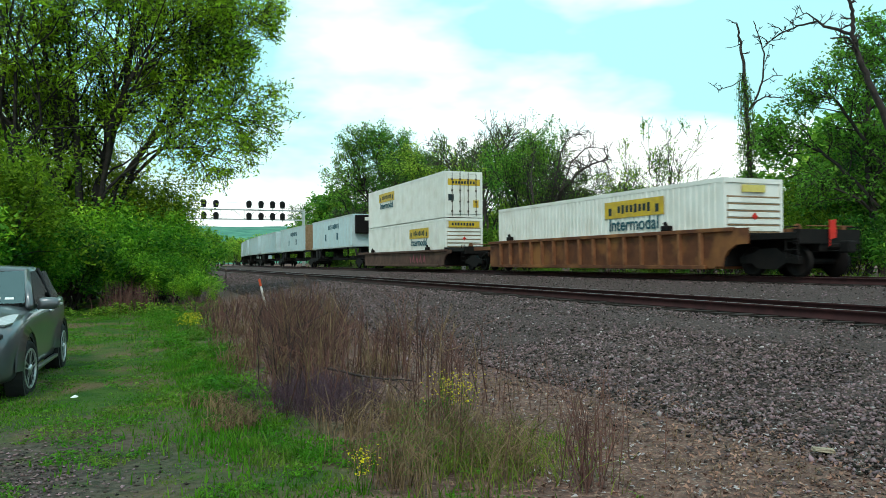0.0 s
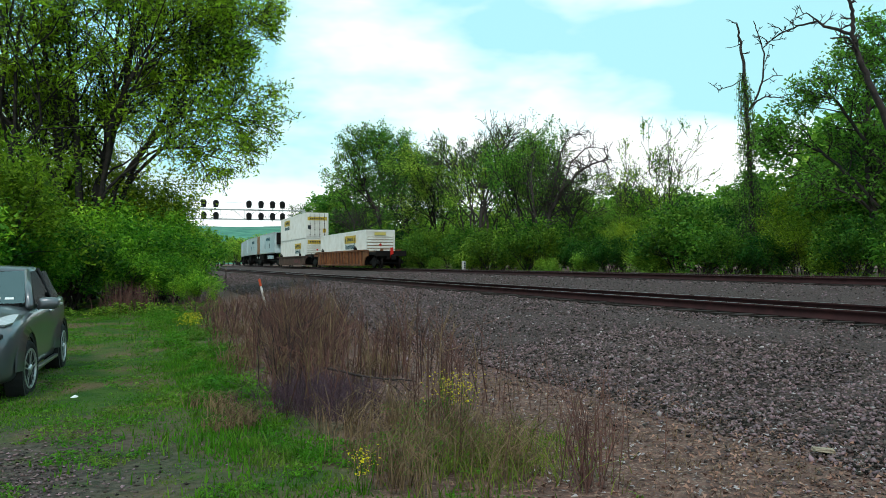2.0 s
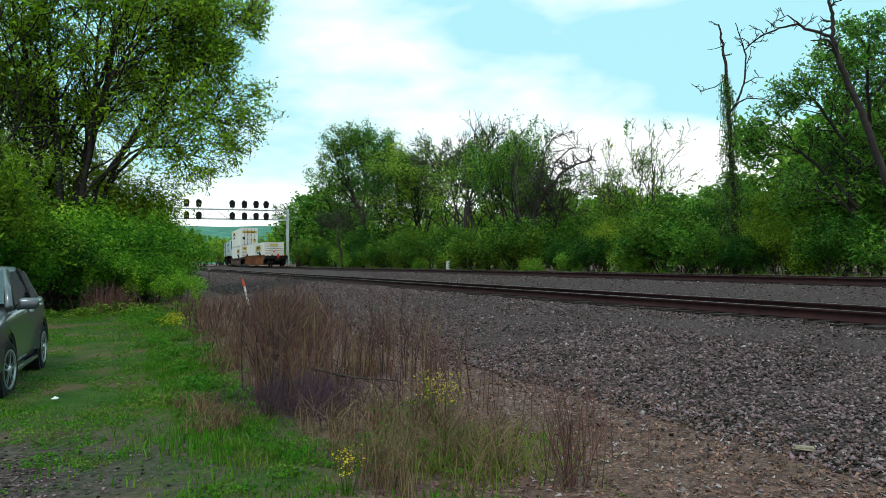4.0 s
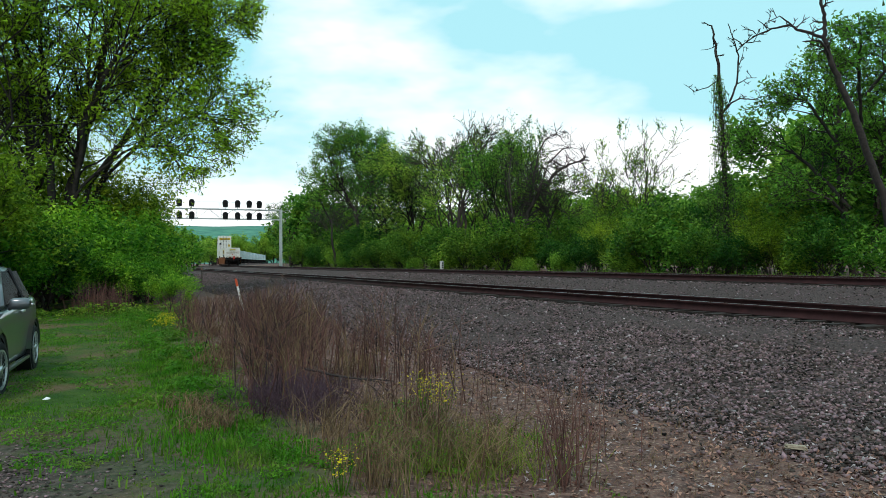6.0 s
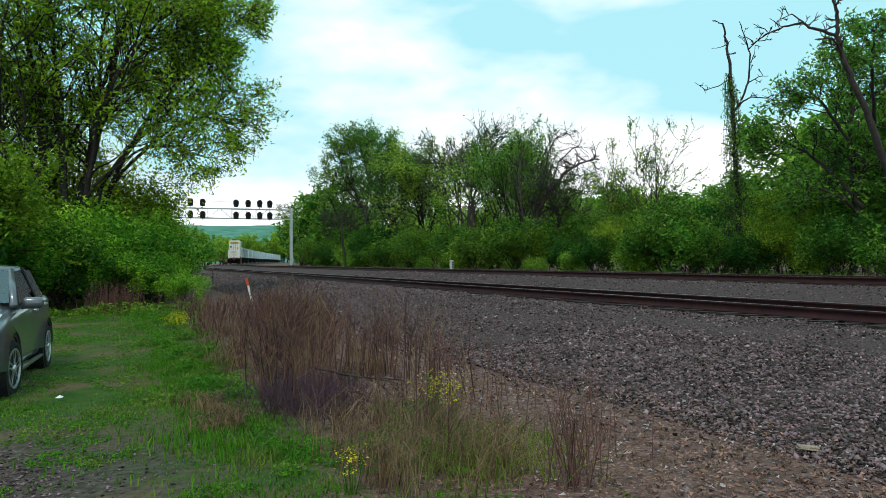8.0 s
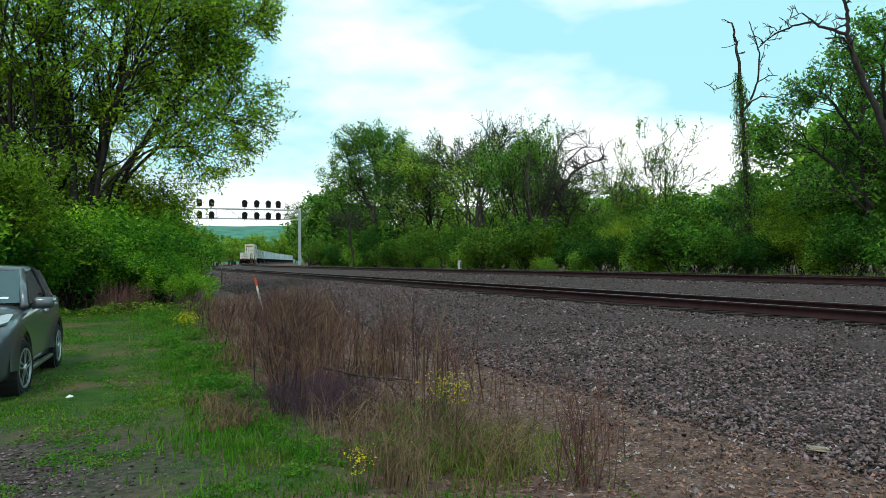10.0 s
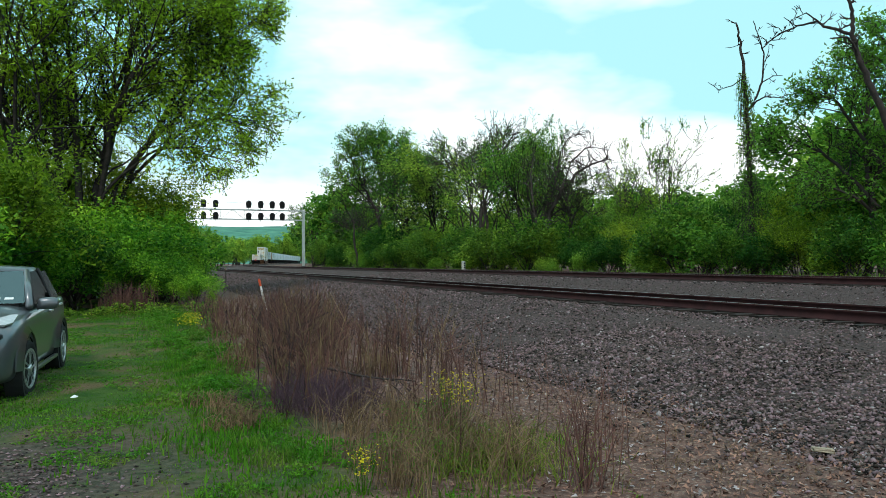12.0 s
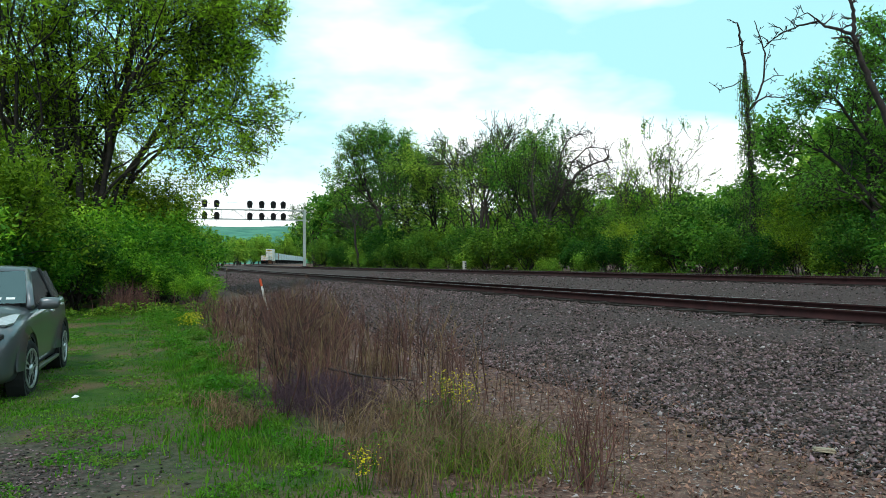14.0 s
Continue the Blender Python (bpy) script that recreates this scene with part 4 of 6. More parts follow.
far_tree = make_tree(26, [lead(0, 0.15, 9, 0.2), lead(180, 0.3, 8, 0.15), lead(270, 0.45, 7, 0.12)], 2, 3600, 0.45, 0.5, M_BARK, M_LEAF_FOREST,
                     "distant woodland tree in spring leaf", kids=(4, 6), rise=0.1, sides=4, fine=False)
for ob in (oak, ash, elm, birch, bare, thin):
    tagged(ob, group="woodland trees")
tagged(far_tree, group="distant trees")
planted = set()
for ob, x, y, turn, tall in (
        (oak, 27, 85.1, FACING, 18.9), (ash, 28, 74.8, 195, 13.6), (oak, 31.5, 88.4, 165, 15.5), (birch, 30.5, 72.1, 70, 14.2),
        (ash, 33, 71.8, 110, 14.4), (bare, 29, 60.1, 315, 15.0), (birch, 31, 62.0, 180, 13.6), (elm, 29, 50.3, 304, 12.6),
        (ash, 33, 56.6, 270, 12.4), (bare, 31, 48.3, 115, 9.0), (thin, 33, 40.8, 302, 11.0), (thin, 31.5, 43.0, 20, 9.8),
        (birch, 34, 48.6, 350, 6.6), (birch, 33, 42.4, 60, 5.4), (ash, 34, 39.8, 305, 5.4), (birch, 34, 37.2, 355, 5.0),
        (ash, 34, 35.2, 35, 5.0), (birch, 36, 53.9, 320, 7.6), (birch, 31.5, 30.6, 85, 6.0), (ash, 33, 28.0, 320, 6.0), (ash, 32, 24.5, 0, 7.4),
        (birch, 35, 25.0, 120, 9.0), (ash, 34, 20.5, 50, 11.0), (birch, 29, 115.0, 156, 12.6), (ash, 30, 130.4, 200, 13.0),
        (bare, 27.6, 96.0, 344, 9.6), (ash, 33, 112.2, 280, 15.0), (birch, 34.5, 86.1, 225, 13.8), (ash, 36, 107.2, 330, 14.2)):
    set_tall(copy_thing(ob, Matrix()) if ob in planted else ob, x, y, turn, tall)
    planted.add(ob)
set_tall(far_tree, 25.8, 114.0, 0, 12.2)

# the spreading maple at the edge of the wood
edge_maple = shaped_tree(31, [
    ([(0.0, 0), (-0.2, 3.5), (-0.1, 6.5), (0.3, 8.6), (0.4, 10.4)], 0.2),
    ([(-0.2, 3.2), (-1.4, 5.2), (-2.6, 6.2), (-3.7, 6.5)], 0.1),
    ([(-0.2, 5.0), (-1.4, 7.0), (-2.0, 7.9), (-2.5, 8.3)], 0.09),
    ([(0.0, 6.8), (-0.7, 8.4), (-1.1, 9.6), (-1.2, 10.0)], 0.08),
    ([(-0.1, 2.6), (-1.6, 3.8), (-3.0, 4.2)], 0.08),
    ([(0.3, 0), (1.0, 3.0), (1.4, 6.0), (2.2, 9.0), (2.6, 11.4)], 0.16),
    ([(1.2, 4.0), (2.6, 6.0), (4.0, 7.2)], 0.1),
    ([(0.2, 8.0), (1.2, 9.8), (1.6, 11.6)], 0.08)],
    "leafy maple with layered dark green branches", M_BARK, M_LEAF_EDGE, 17000, 0.15, 0.18, per_metre=3.2, side_len=2.0, clear=0.25, deep=2.2, rise=0.0, droop=0.2, slim=0.65, keep=0.9, min_z=2.2)
set_at(edge_maple, 29.2, 21.4, FACING)

rngf = np.random.default_rng(5)
for i in range(46):          # deeper woodland, in a fan
    way = 0.226 + i * 0.0158 + rngf.uniform(-0.006, 0.006)
    x = rngf.uniform(39, 56)
    y = x / math.tan(way)
    far = x * 0.385 + y * 0.923
    set_tall(copy_thing(far_tree, Matrix()), x, y, rngf.uniform(0, 360), 1.0 + far * (rngf.uniform(0.045, 0.075) if way < 0.52 else rngf.uniform(0.075, 0.1) if way < 0.86 else rngf.uniform(0.13, 0.2)))
for i in range(26):          # right bank beyond the signal bridge
    y = 106 + i * 7.5
    copy_at(far_tree, max(bend_x(y) + 28.0, 0.2 * y + 7.5) + rngf.uniform(0, 8), y, rngf.uniform(0, 360), rngf.uniform(0.85, 1.2))
for i in range(40):          # left bank into the distance
    y = 48 + i * 9
    copy_at(far_tree, bend_x(y) + 1.5 - rngf.uniform(0, 4) - (0.0 if y < 120 else 0.5), y, rngf.uniform(0, 360), (0.48 if y < 80 else 0.75 if y < 130 else 1.05) * rngf.uniform(0.85, 1.2))
for i in range(56):          # across the end of the line
    copy_at(far_tree, 10 + i * 2.6 + rngf.uniform(-1.5, 1.5), 560 + rngf.uniform(0, 60), rngf.uniform(0, 360), rngf.uniform(1.2, 1.9) + 0.012 * i)

# ----- bushes -----
bush = make_tree(41, [lead(a, 0.7, 2.2, 0.03, (0.2 * math.cos(a), 0.2 * math.sin(a), 0)) for a in range(0, 360, 40)], 2, 8800, 0.095, 0.15, M_BARK, M_LEAF_BUSH,
                 "dense green hedgerow bush", kids=(4, 6), rise=0.08, name="bush", sides=3, fine=False)
# understory shrub, its leaf colour darkened for the trees' shade
bush_b = make_tree(42, [lead(a, 0.55, 2.7, 0.03, (0.25 * math.cos(a), 0.25 * math.sin(a), 0)) for a in range(10, 360, 50)], 2, 5200, 0.13, 0.2, M_BARK, M_LEAF_SHADED,
                   "tangled green woodland shrub with tree shade in its leaf colour", kids=(4, 6), rise=0.1, name="bush", sides=3, fine=False)
bush_c = make_tree(43, [lead(a, 0.8, 2.0, 0.025, (0.25 * math.cos(a), 0.25 * math.sin(a), 0)) for a in range(10, 360, 45)], 2, 5000, 0.13, 0.2, M_BARK, M_LEAF_FOREST,
                   "light green shrub at the wood's edge", kids=(4, 6), rise=0.06, name="bush", sides=3, fine=False)
for b in (bush, bush_b, bush_c):
    tagged(b, group="bushes")
set_at(bush, 2.0, 27.0, 0, 0.46)
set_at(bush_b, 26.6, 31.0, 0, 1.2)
set_at(bush_c, 26.0, 55.0, 0, 1.0)
left_spots = ((-5.6, 21.5, 1.35), (-4.6, 24.0, 1.2), (-3.3, 25.5, 0.95), (-6.4, 25.5, 1.6), (-1.8, 27.2, 0.85), (-0.6, 28.2, 0.8), (0.6, 29.0, 0.75), (-2.6, 29.0, 1.25), (-0.8, 30.5, 1.2), (-4.6, 29.5, 1.4),
              (0.8, 31.5, 1.15), (1.4, 30.6, 0.7), (0.9, 33.5, 1.1), (-2.0, 33.0, 1.5), (1.6, 36.0, 0.8), (0.4, 35.5, 1.5), (1.4, 39.0, 1.0), (2.1, 43.0, 0.85), (0.6, 43.5, 1.4), (-6.8, 29.5, 1.7), (2.0, 48.0, 1.0), (2.8, 55.0, 0.9),
              (2.9, 62.0, 1.1), (3.6, 70.0, 1.2), (3.3, 80.0, 1.4), (-3.6, 27.4, 1.1))
for i, (x, y, s) in enumerate(left_spots):
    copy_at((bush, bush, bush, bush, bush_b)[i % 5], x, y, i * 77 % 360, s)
for i in range(50):          # undergrowth along the far side of the line
    y = 12 + i * 2.1
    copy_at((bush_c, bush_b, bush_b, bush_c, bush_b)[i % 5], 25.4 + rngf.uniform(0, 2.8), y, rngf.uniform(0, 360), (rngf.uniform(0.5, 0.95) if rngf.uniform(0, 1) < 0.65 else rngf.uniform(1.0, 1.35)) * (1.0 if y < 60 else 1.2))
for i in range(26):
    y = 14 + i * 3.6
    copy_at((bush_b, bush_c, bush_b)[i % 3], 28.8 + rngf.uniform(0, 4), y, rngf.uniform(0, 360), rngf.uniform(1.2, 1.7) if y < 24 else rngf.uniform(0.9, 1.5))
for x, y, tall in ((26.4, 45.5, 3.2), (27.4, 33.5, 3.6), (28.4, 38.0, 3.4), (28.0, 67.0, 4.0), (27.0, 24.0, 3.0), (30.5, 26.0, 5.0)):
    set_tall(copy_thing(tall_shrub, Matrix()), x, y, x * 70, tall)

# ----- the two dead trees and the leaning one -----
def make_snag(seed, limbs, label, vine=0, vine_span=(0, 8), bark=M_BARK, twig=0.5, spray=3):
    """A dead tree from hand-shaped limbs (points, base radius); vine: ivy leaves round the first limb."""
    rng = np.random.default_rng(seed)
    t = empty_thing("dead_tree", label, "tree")
    lines = []
    for pts, r in limbs:
        p = np.array(pts, float)
        s = np.linspace(0, len(p) - 1, 5 * (len(p) - 1) + 1)
        q = np.stack([np.interp(s, np.arange(len(p)), p[:, k]) for k in range(3)], 1)
        q[1:-1] += rng.normal(size=(len(q) - 2, 3)) * r * 0.16
        lines.append((q, np.linspace(r, r * 0.22 + 0.006, len(q))))
        for _ in range(spray * (len(p) - 1)):
            k = rng.integers(len(q) // 4, len(q))
            branching(rng, q[k], rng.normal(size=3) * (1, 1, 0.6) + (0, 0, 0.35), twig * rng.uniform(0.6, 1.6), max(0.012, r * 0.2), 1, 2, lines, [], 0.25, 0.05, (2, 4), floor=0.008)
    trunk = new("trunk", tubes("trunk", lines, bark, 6))
    trunk.parent = t
    if vine:
        q = lines[0][0]
        strands, spots = [], []
        for _ in range(vine):
            f = rng.uniform(0, 1) ** 1.3
            z = vine_span[0] + (vine_span[1] - vine_span[0]) * f
            w = (0.1 + 0.62 * rng.uniform(0, 1)) * (1.35 - 0.75 * f)
            a, fall = rng.uniform(0, 6.283), rng.uniform(0.4, 1.7)
            c = np.array([np.interp(z, q[:, 2], q[:, 0]), np.interp(z, q[:, 2], q[:, 1]), z])
            out = np.array([math.cos(a) * w, math.sin(a) * w, 0.0])
            pts = [c, c + out * 0.7 + (0, 0, 0.12), c + out + (0, 0, -0.35 * fall), c + out * 1.05 + (0, 0, -fall)]
            strands.append((pts, [0.012, 0.01, 0.008, 0.006]))
            spots.append(np.array(pts))
        vines = new("vine", tubes("vine", strands, M_BARK_GREY, 3))
        vines.parent = t
        tagged(vines, "hanging vine stems")
        iv = new("ivy", leaves("ivy", leaf_spots(rng, spots, vine * 11, 0.06), 0.085, rng, M_LEAF_FOREST, flat=0.1, droop=0.8))
        iv.parent = t
        tagged(iv, "climbing ivy")
    return t


def flat(points, v0=0.0, v1=0.0):
    """(across, up) points with a slow drift in depth."""
    return [(u, v0 + (v1 - v0) * i / max(1, len(points) - 1), h) for i, (u, h) in enumerate(points)]


snag = make_snag(51, [
    (flat([(0, 0), (0, 3), (-0.1, 5.3), (-0.2, 8.0), (-0.35, 10.4), (-0.5, 11.6), (-0.65, 12.3)]), 0.14),
    (flat([(-0.2, 8.0), (0.15, 8.6), (0.43, 9.4), (0.5, 10.7), (0.27, 11.3), (-0.1, 12.2)], 0, -0.6), 0.06),
    (flat([(0.4, 10.95), (0.8, 11.35), (1.3, 11.65), (1.6, 11.6)], -0.4, -0.9), 0.03),
    (flat([(0.5, 10.3), (0.75, 10.8), (0.85, 11.2)], -0.4, -0.1), 0.025),
    (flat([(-0.1, 8.15), (0.35, 8.6), (0.83, 8.85), (1.6, 8.85), (2.25, 9.05)], 0, 0.7), 0.05),
    (flat([(0.43, 9.4), (0.8, 9.6), (1.15, 9.8), (1.65, 9.85)], -0.2, 0.3), 0.03),
    (flat([(-0.3, 9.7), (-0.8, 9.35), (-1.4, 9.2), (-1.85, 9.6)], 0, 0.5), 0.03),
    (flat([(-0.42, 11.3), (-0.8, 11.15), (-1.2, 11.1)]), 0.022)],
    "dead ivy-clad tree with bare forked top", 440, (0.8, 9.9), twig=0.3, spray=1)
set_at(snag, 27.0, 26.6, FACING)
crook = make_snag(52, [
    (flat([(2.7, 0), (2.0, 3.4), (1.05, 6.2), (0.5, 7.5), (0.12, 8.4), (-0.12, 9.3), (-0.06, 9.9), (-0.2, 10.6), (-0.25, 12.4)]), 0.155),
    (flat([(-0.12, 9.3), (-0.6, 9.55), (-1.0, 9.7), (-1.2, 9.95), (-1.85, 9.82), (-2.5, 9.55), (-3.0, 9.2)], 0, 0.8), 0.065),
    (flat([(0.12, 8.4), (-0.2, 8.9), (-0.55, 9.1), (-1.25, 9.0)], 0, -0.6), 0.07),
    (flat([(-1.2, 9.9), (-1.7, 10.2), (-2.3, 9.9)], 0.3, 0.1), 0.03)],
    "bare dark crooked tree leaning over the line", 0, twig=0.4, spray=2)
set_at(crook, 24.6, 19.2, FACING)
lean = make_snag(53, [
    (flat([(0.8, 0), (1.1, 3.0), (1.4, 4.4), (2.3, 6.3), (3.5, 7.6), (4.6, 8.2), (5.6, 8.5)], 0, -1.0), 0.2),
    (flat([(1.3, 4.2), (2.4, 5.0), (3.6, 5.1), (4.9, 4.5)], 0, 0.6), 0.09),
    (flat([(1.5, 4.7), (2.0, 7.4), (2.4, 9.2), (3.0, 10.3), (3.9, 10.7)], 0, 0.8), 0.09),
    (flat([(2.3, 6.3), (3.1, 8.4), (4.2, 9.5), (5.0, 9.6)], -0.4, 0.3), 0.08),
    (flat([(3.4, 7.5), (4.6, 7.3), (5.9, 7.6)], -0.6, -1.2), 0.05),
    (flat([(0.9, 2.0), (0.3, 5.0), (0.1, 7.6), (0.5, 9.8)], 0, 0.5), 0.1)],
    "leaning dead tree with drooping grey twigs", 0, bark=M_BARK_GREY, twig=1.2, spray=9)
set_at(lean, 27.4, 48.6, FACING)


# ================= hill =================
def raise_hill():
    # forest tones already tinted teal for the haze of distance
    m = mat("hazy_hill_forest", (0.02, 0.10, 0.07), (0.09, 0.24, 0.15), 0.95, scale=0.03, stain=(0.05, 0.13, 0.10), stain_scale=0.004, bump=0.8, bump_scale=0.05, dist=8)
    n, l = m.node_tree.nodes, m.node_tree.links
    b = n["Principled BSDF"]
    # faint teal emission paints the rest of the haze
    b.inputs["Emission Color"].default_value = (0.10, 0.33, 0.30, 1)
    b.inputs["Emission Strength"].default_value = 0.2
    xs, ys = np.linspace(-900, 1900, 120), np.linspace(1300, 2300, 26)
    verts, faces = [], []
    for y in ys:
        for x in xs:
            k = (y - 1300) / 1000
            h = 101 * math.sin(min(1, k * 1.6) * math.pi / 2) * (0.93 + 0.10 * noise.noise((x * 0.0017, y * 0.001, 1)) + 0.03 * noise.noise((x * 0.008, y * 0.004, 2)))
            verts.append((x, y, h - 2))
    w = len(xs)
    faces = [(j * w + i, j * w + i + 1, (j + 1) * w + i + 1, (j + 1) * w + i) for j in range(len(ys) - 1) for i in range(w - 1)]
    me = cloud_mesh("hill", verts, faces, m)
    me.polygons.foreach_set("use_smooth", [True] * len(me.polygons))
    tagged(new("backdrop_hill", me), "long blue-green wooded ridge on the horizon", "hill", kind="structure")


raise_hill()


# ================= signal bridge =================
def make_signal_bridge():
    g = empty_thing("signal_bridge", "pale steel signal bridge spanning both tracks", "signal bridge")
    x0, x1, top, low = -0.5, 21.9, 7.75, 6.45
    for x in (x1, x0):
        for dy in (-0.35, 0.35):
            bm = bmesh.new()
            box(bm, x - 0.12, x + 0.12, dy - 0.09, dy + 0.09, -0.1, top)
            part("post", bm, M_ALU, g)
        bm = bmesh.new()
        for k in range(9):
            z = 0.3 + k * 0.8
            rod(bm, (x, -0.33, z), (x, 0.33, z + 0.8), 0.03, sides=5)
            rod(bm, (x, -0.33, z), (x, 0.33, z), 0.03, sides=5)
        part("post_lacing", bm, M_ALU, g)
        bm = bmesh.new()
        box(bm, x - 0.3, x + 0.3, -0.6, 0.6, -0.4, 0.05, 0.03)
        part("footing", bm, M_TIE, g, "dark concrete footing")
    for dy in (-0.35, 0.35):
        for z in (low, top):
            bm = bmesh.new()
            box(bm, x0, x1, dy - 0.06, dy + 0.06, z - 0.065, z + 0.065)
            part("chord", bm, M_ALU, g)
        bm = bmesh.new()
        n = 14
        for k in range(n):
            a, b = x0 + (x1 - x0) * k / n, x0 + (x1 - x0) * (k + 1) / n
            rod(bm, (a, dy, low if k % 2 else top), (b, dy, top if k % 2 else low), 0.022, sides=5)
            if k % 2:
                rod(bm, (a, dy, low), (a, dy, top), 0.02, sides=5)
        part("lacing", bm, M_ALU, g)
    bm = bmesh.new()
    box(bm, x0, x1, -0.32, 0.32, top - 0.02, top + 0.02)
    part("walkway", bm, M_ALU, g)
    bm = bmesh.new()
    rod(bm, (x0, 0.5, top + 1.0), (x1, 0.5, top + 1.0), 0.012, sides=5)
    for k in range(12):
        x = x0 + (x1 - x0) * k / 11
        rod(bm, (x, 0.5, top), (x, 0.5, top + 1.0), 0.012, sides=5)
    part("handrail", bm, M_ALU, g)
    for x in (8.5, 10.05, 14.35, 15.95, 17.5, 18.85):
        for z in (7.98, 6.35):
            bm = bmesh.new()
            pts = [(x + 0.38 * math.sin(a), z + 0.6 + 0.42 * math.cos(a)) for a in np.linspace(-1.9, 1.9, 13)]
            pts += [(x + 0.3, z), (x - 0.3, z)]
            plate(bm, pts, "Y", -0.62, -0.55)
            head = part("signal_head", bm, M_SIGNAL, g, "black round-topped signal head")
            bm = bmesh.new()
            for dx, dz in ((0, 0.32), (0, -0.02), (-0.2, 0.12), (0.2, 0.12)):
                lathe(bm, [(-0.86, 0.085), (-0.62, 0.1)], 10, "Y", (x + dx, 0, z + 0.58 + dz))
            part("lens_hoods", bm, M_SIGNAL, head)
            bm = bmesh.new()
            rod(bm, (x, -0.5, z - 0.25), (x, -0.5, z + 0.4), 0.045, sides=6)
            part("bracket", bm, M_ALU, head)
    g.matrix_basis = pose(0.0, 103.0, 1.0)
    return g


make_signal_bridge()


# ================= ties, spikes, stones =================
def lay_ties():
    shapes = []
    for k in range(3):
        bm = bmesh.new()
        box(bm, -1.3, 1.3, -0.115, 0.115, -0.17, 0.0, 0.012)
        for v in bm.verts:
            v.co += Vector((random.uniform(-0.02, 0.02), random.uniform(-0.01, 0.01), random.uniform(-0.008, 0.008)))
        shapes.append(finish(bm, "tie", M_TIE))
    for track, head in ((TRACK_A, RAIL_A), (TRACK_B, RAIL_B)):
        for i in range(230):
            s = -6 + i * 0.53
            t = new("tie", shapes[i % 3])
            t.parent = bed
            t.matrix_basis = on_track(s, track + random.uniform(-0.05, 0.05), head - 0.185) @ pose(0, 0, 0, 0, 0, random.uniform(-1, 1))


lay_ties()


def stone_shapes(n=6):
    out = []
    for k in range(n):
        rng = np.random.default_rng(200 + k)
        v = np.array([(1, 0, 0), (-1, 0, 0), (0, 1, 0), (0, -1, 0), (0, 0, 1), (0, 0, -1)], float)
        v += rng.normal(size=v.shape) * 0.26
        f = [(4, 0, 2), (4, 2, 1), (4, 1, 3), (4, 3, 0), (5, 2, 0), (5, 1, 2), (5, 3, 1), (5, 0, 3)]
        out.append((v, np.array(f)))
    return out


def bed_height(x, y):
    return ground_height(x) + 0.03 * noise.noise((x * 0.8, y * 0.8, 7))


def scatter_stones():
    shapes = stone_shapes()
    rng = np.random.default_rng(77)
    n = 60000
    y = 1.0 + 44 * rng.uniform(0, 1, n) ** 2.0
    x = 4.75 + 6.15 * rng.uniform(0, 1, n) ** 1.15
    m = 12000
    x = np.concatenate([x, rng.uniform(13.0, 17.8, m), rng.normal(4.65, 0.4, 2600), rng.uniform(4.8, 10.9, 12000), rng.uniform(4.75, 8.5, 18000)])
    y = np.concatenate([y, rng.uniform(6, 50, m), rng.uniform(2, 25, 2600), rng.uniform(22, 80, 12000), rng.uniform(2.5, 11, 18000)])
    n = len(x)
    size = rng.uniform(0.011, 0.026, n) * np.where(rng.uniform(0, 1, n) > 0.97, 1.5, 1) * (1 + y / 55)
    z = np.array([bed_height(a, b) for a, b in zip(x, y)]) + size * 0.3
    # random turns from unit quaternions
    q = rng.normal(size=(n, 4))
    q /= np.linalg.norm(q, axis=1)[:, None]
    w, a, b, c = q.T
    turn = np.stack([1 - 2 * (b * b + c * c), 2 * (a * b - c * w), 2 * (a * c + b * w), 2 * (a * b + c * w), 1 - 2 * (a * a + c * c), 2 * (b * c - a * w),
                     2 * (a * c - b * w), 2 * (b * c + a * w), 1 - 2 * (a * a + b * b)], 1).reshape(n, 3, 3)
    base = np.stack([v for v, _ in shapes])[np.arange(n) % len(shapes)] * (1.05, 0.8, 0.55)
    pts = np.einsum("nij,nkj->nki", turn, base) * size[:, None, None] * (1, 1, 0.75) + np.stack([x, y, z], 1)[:, None, :]
    face = shapes[0][1]
    light = np.arange(n) % 37 == 0
    for name, rows, material, label in (("pale_stones", light, M_PALE, "scattered pale stones among the ballast"), ("loose_stones", ~light, M_STONE, "grey crushed ballast stones")):
        p = pts[rows]
        f = (face[None] + 6 * np.arange(len(p))[:, None, None]).reshape(-1, 3)
        ob = new(name, cloud_mesh(name, p.reshape(-1, 3), f, material))
        ob.parent = bed
        tagged(ob, label, kind="stuff")
    # the stones nearest the lane, one by one
    meshes = [cloud_mesh("stone", v * (0.026, 0.02, 0.013), f, M_STONE) for v, f in shapes]
    for i in range(280):
        px, py = rng.uniform(4.8, 7.2), rng.uniform(2.2, 7.5)
        st = new("stone", meshes[i % 6])
        st.parent = bed
        s = rng.uniform(0.7, 1.35)
        st.matrix_basis = Matrix.Translation((px, py, bed_height(px, py) + 0.018)) @ Euler((rng.uniform(-0.6, 0.6), rng.uniform(-0.6, 0.6), rng.uniform(0, 6.28))).to_matrix().to_4x4() @ Matrix.Diagonal((s, s, s, 1))


scatter_stones()


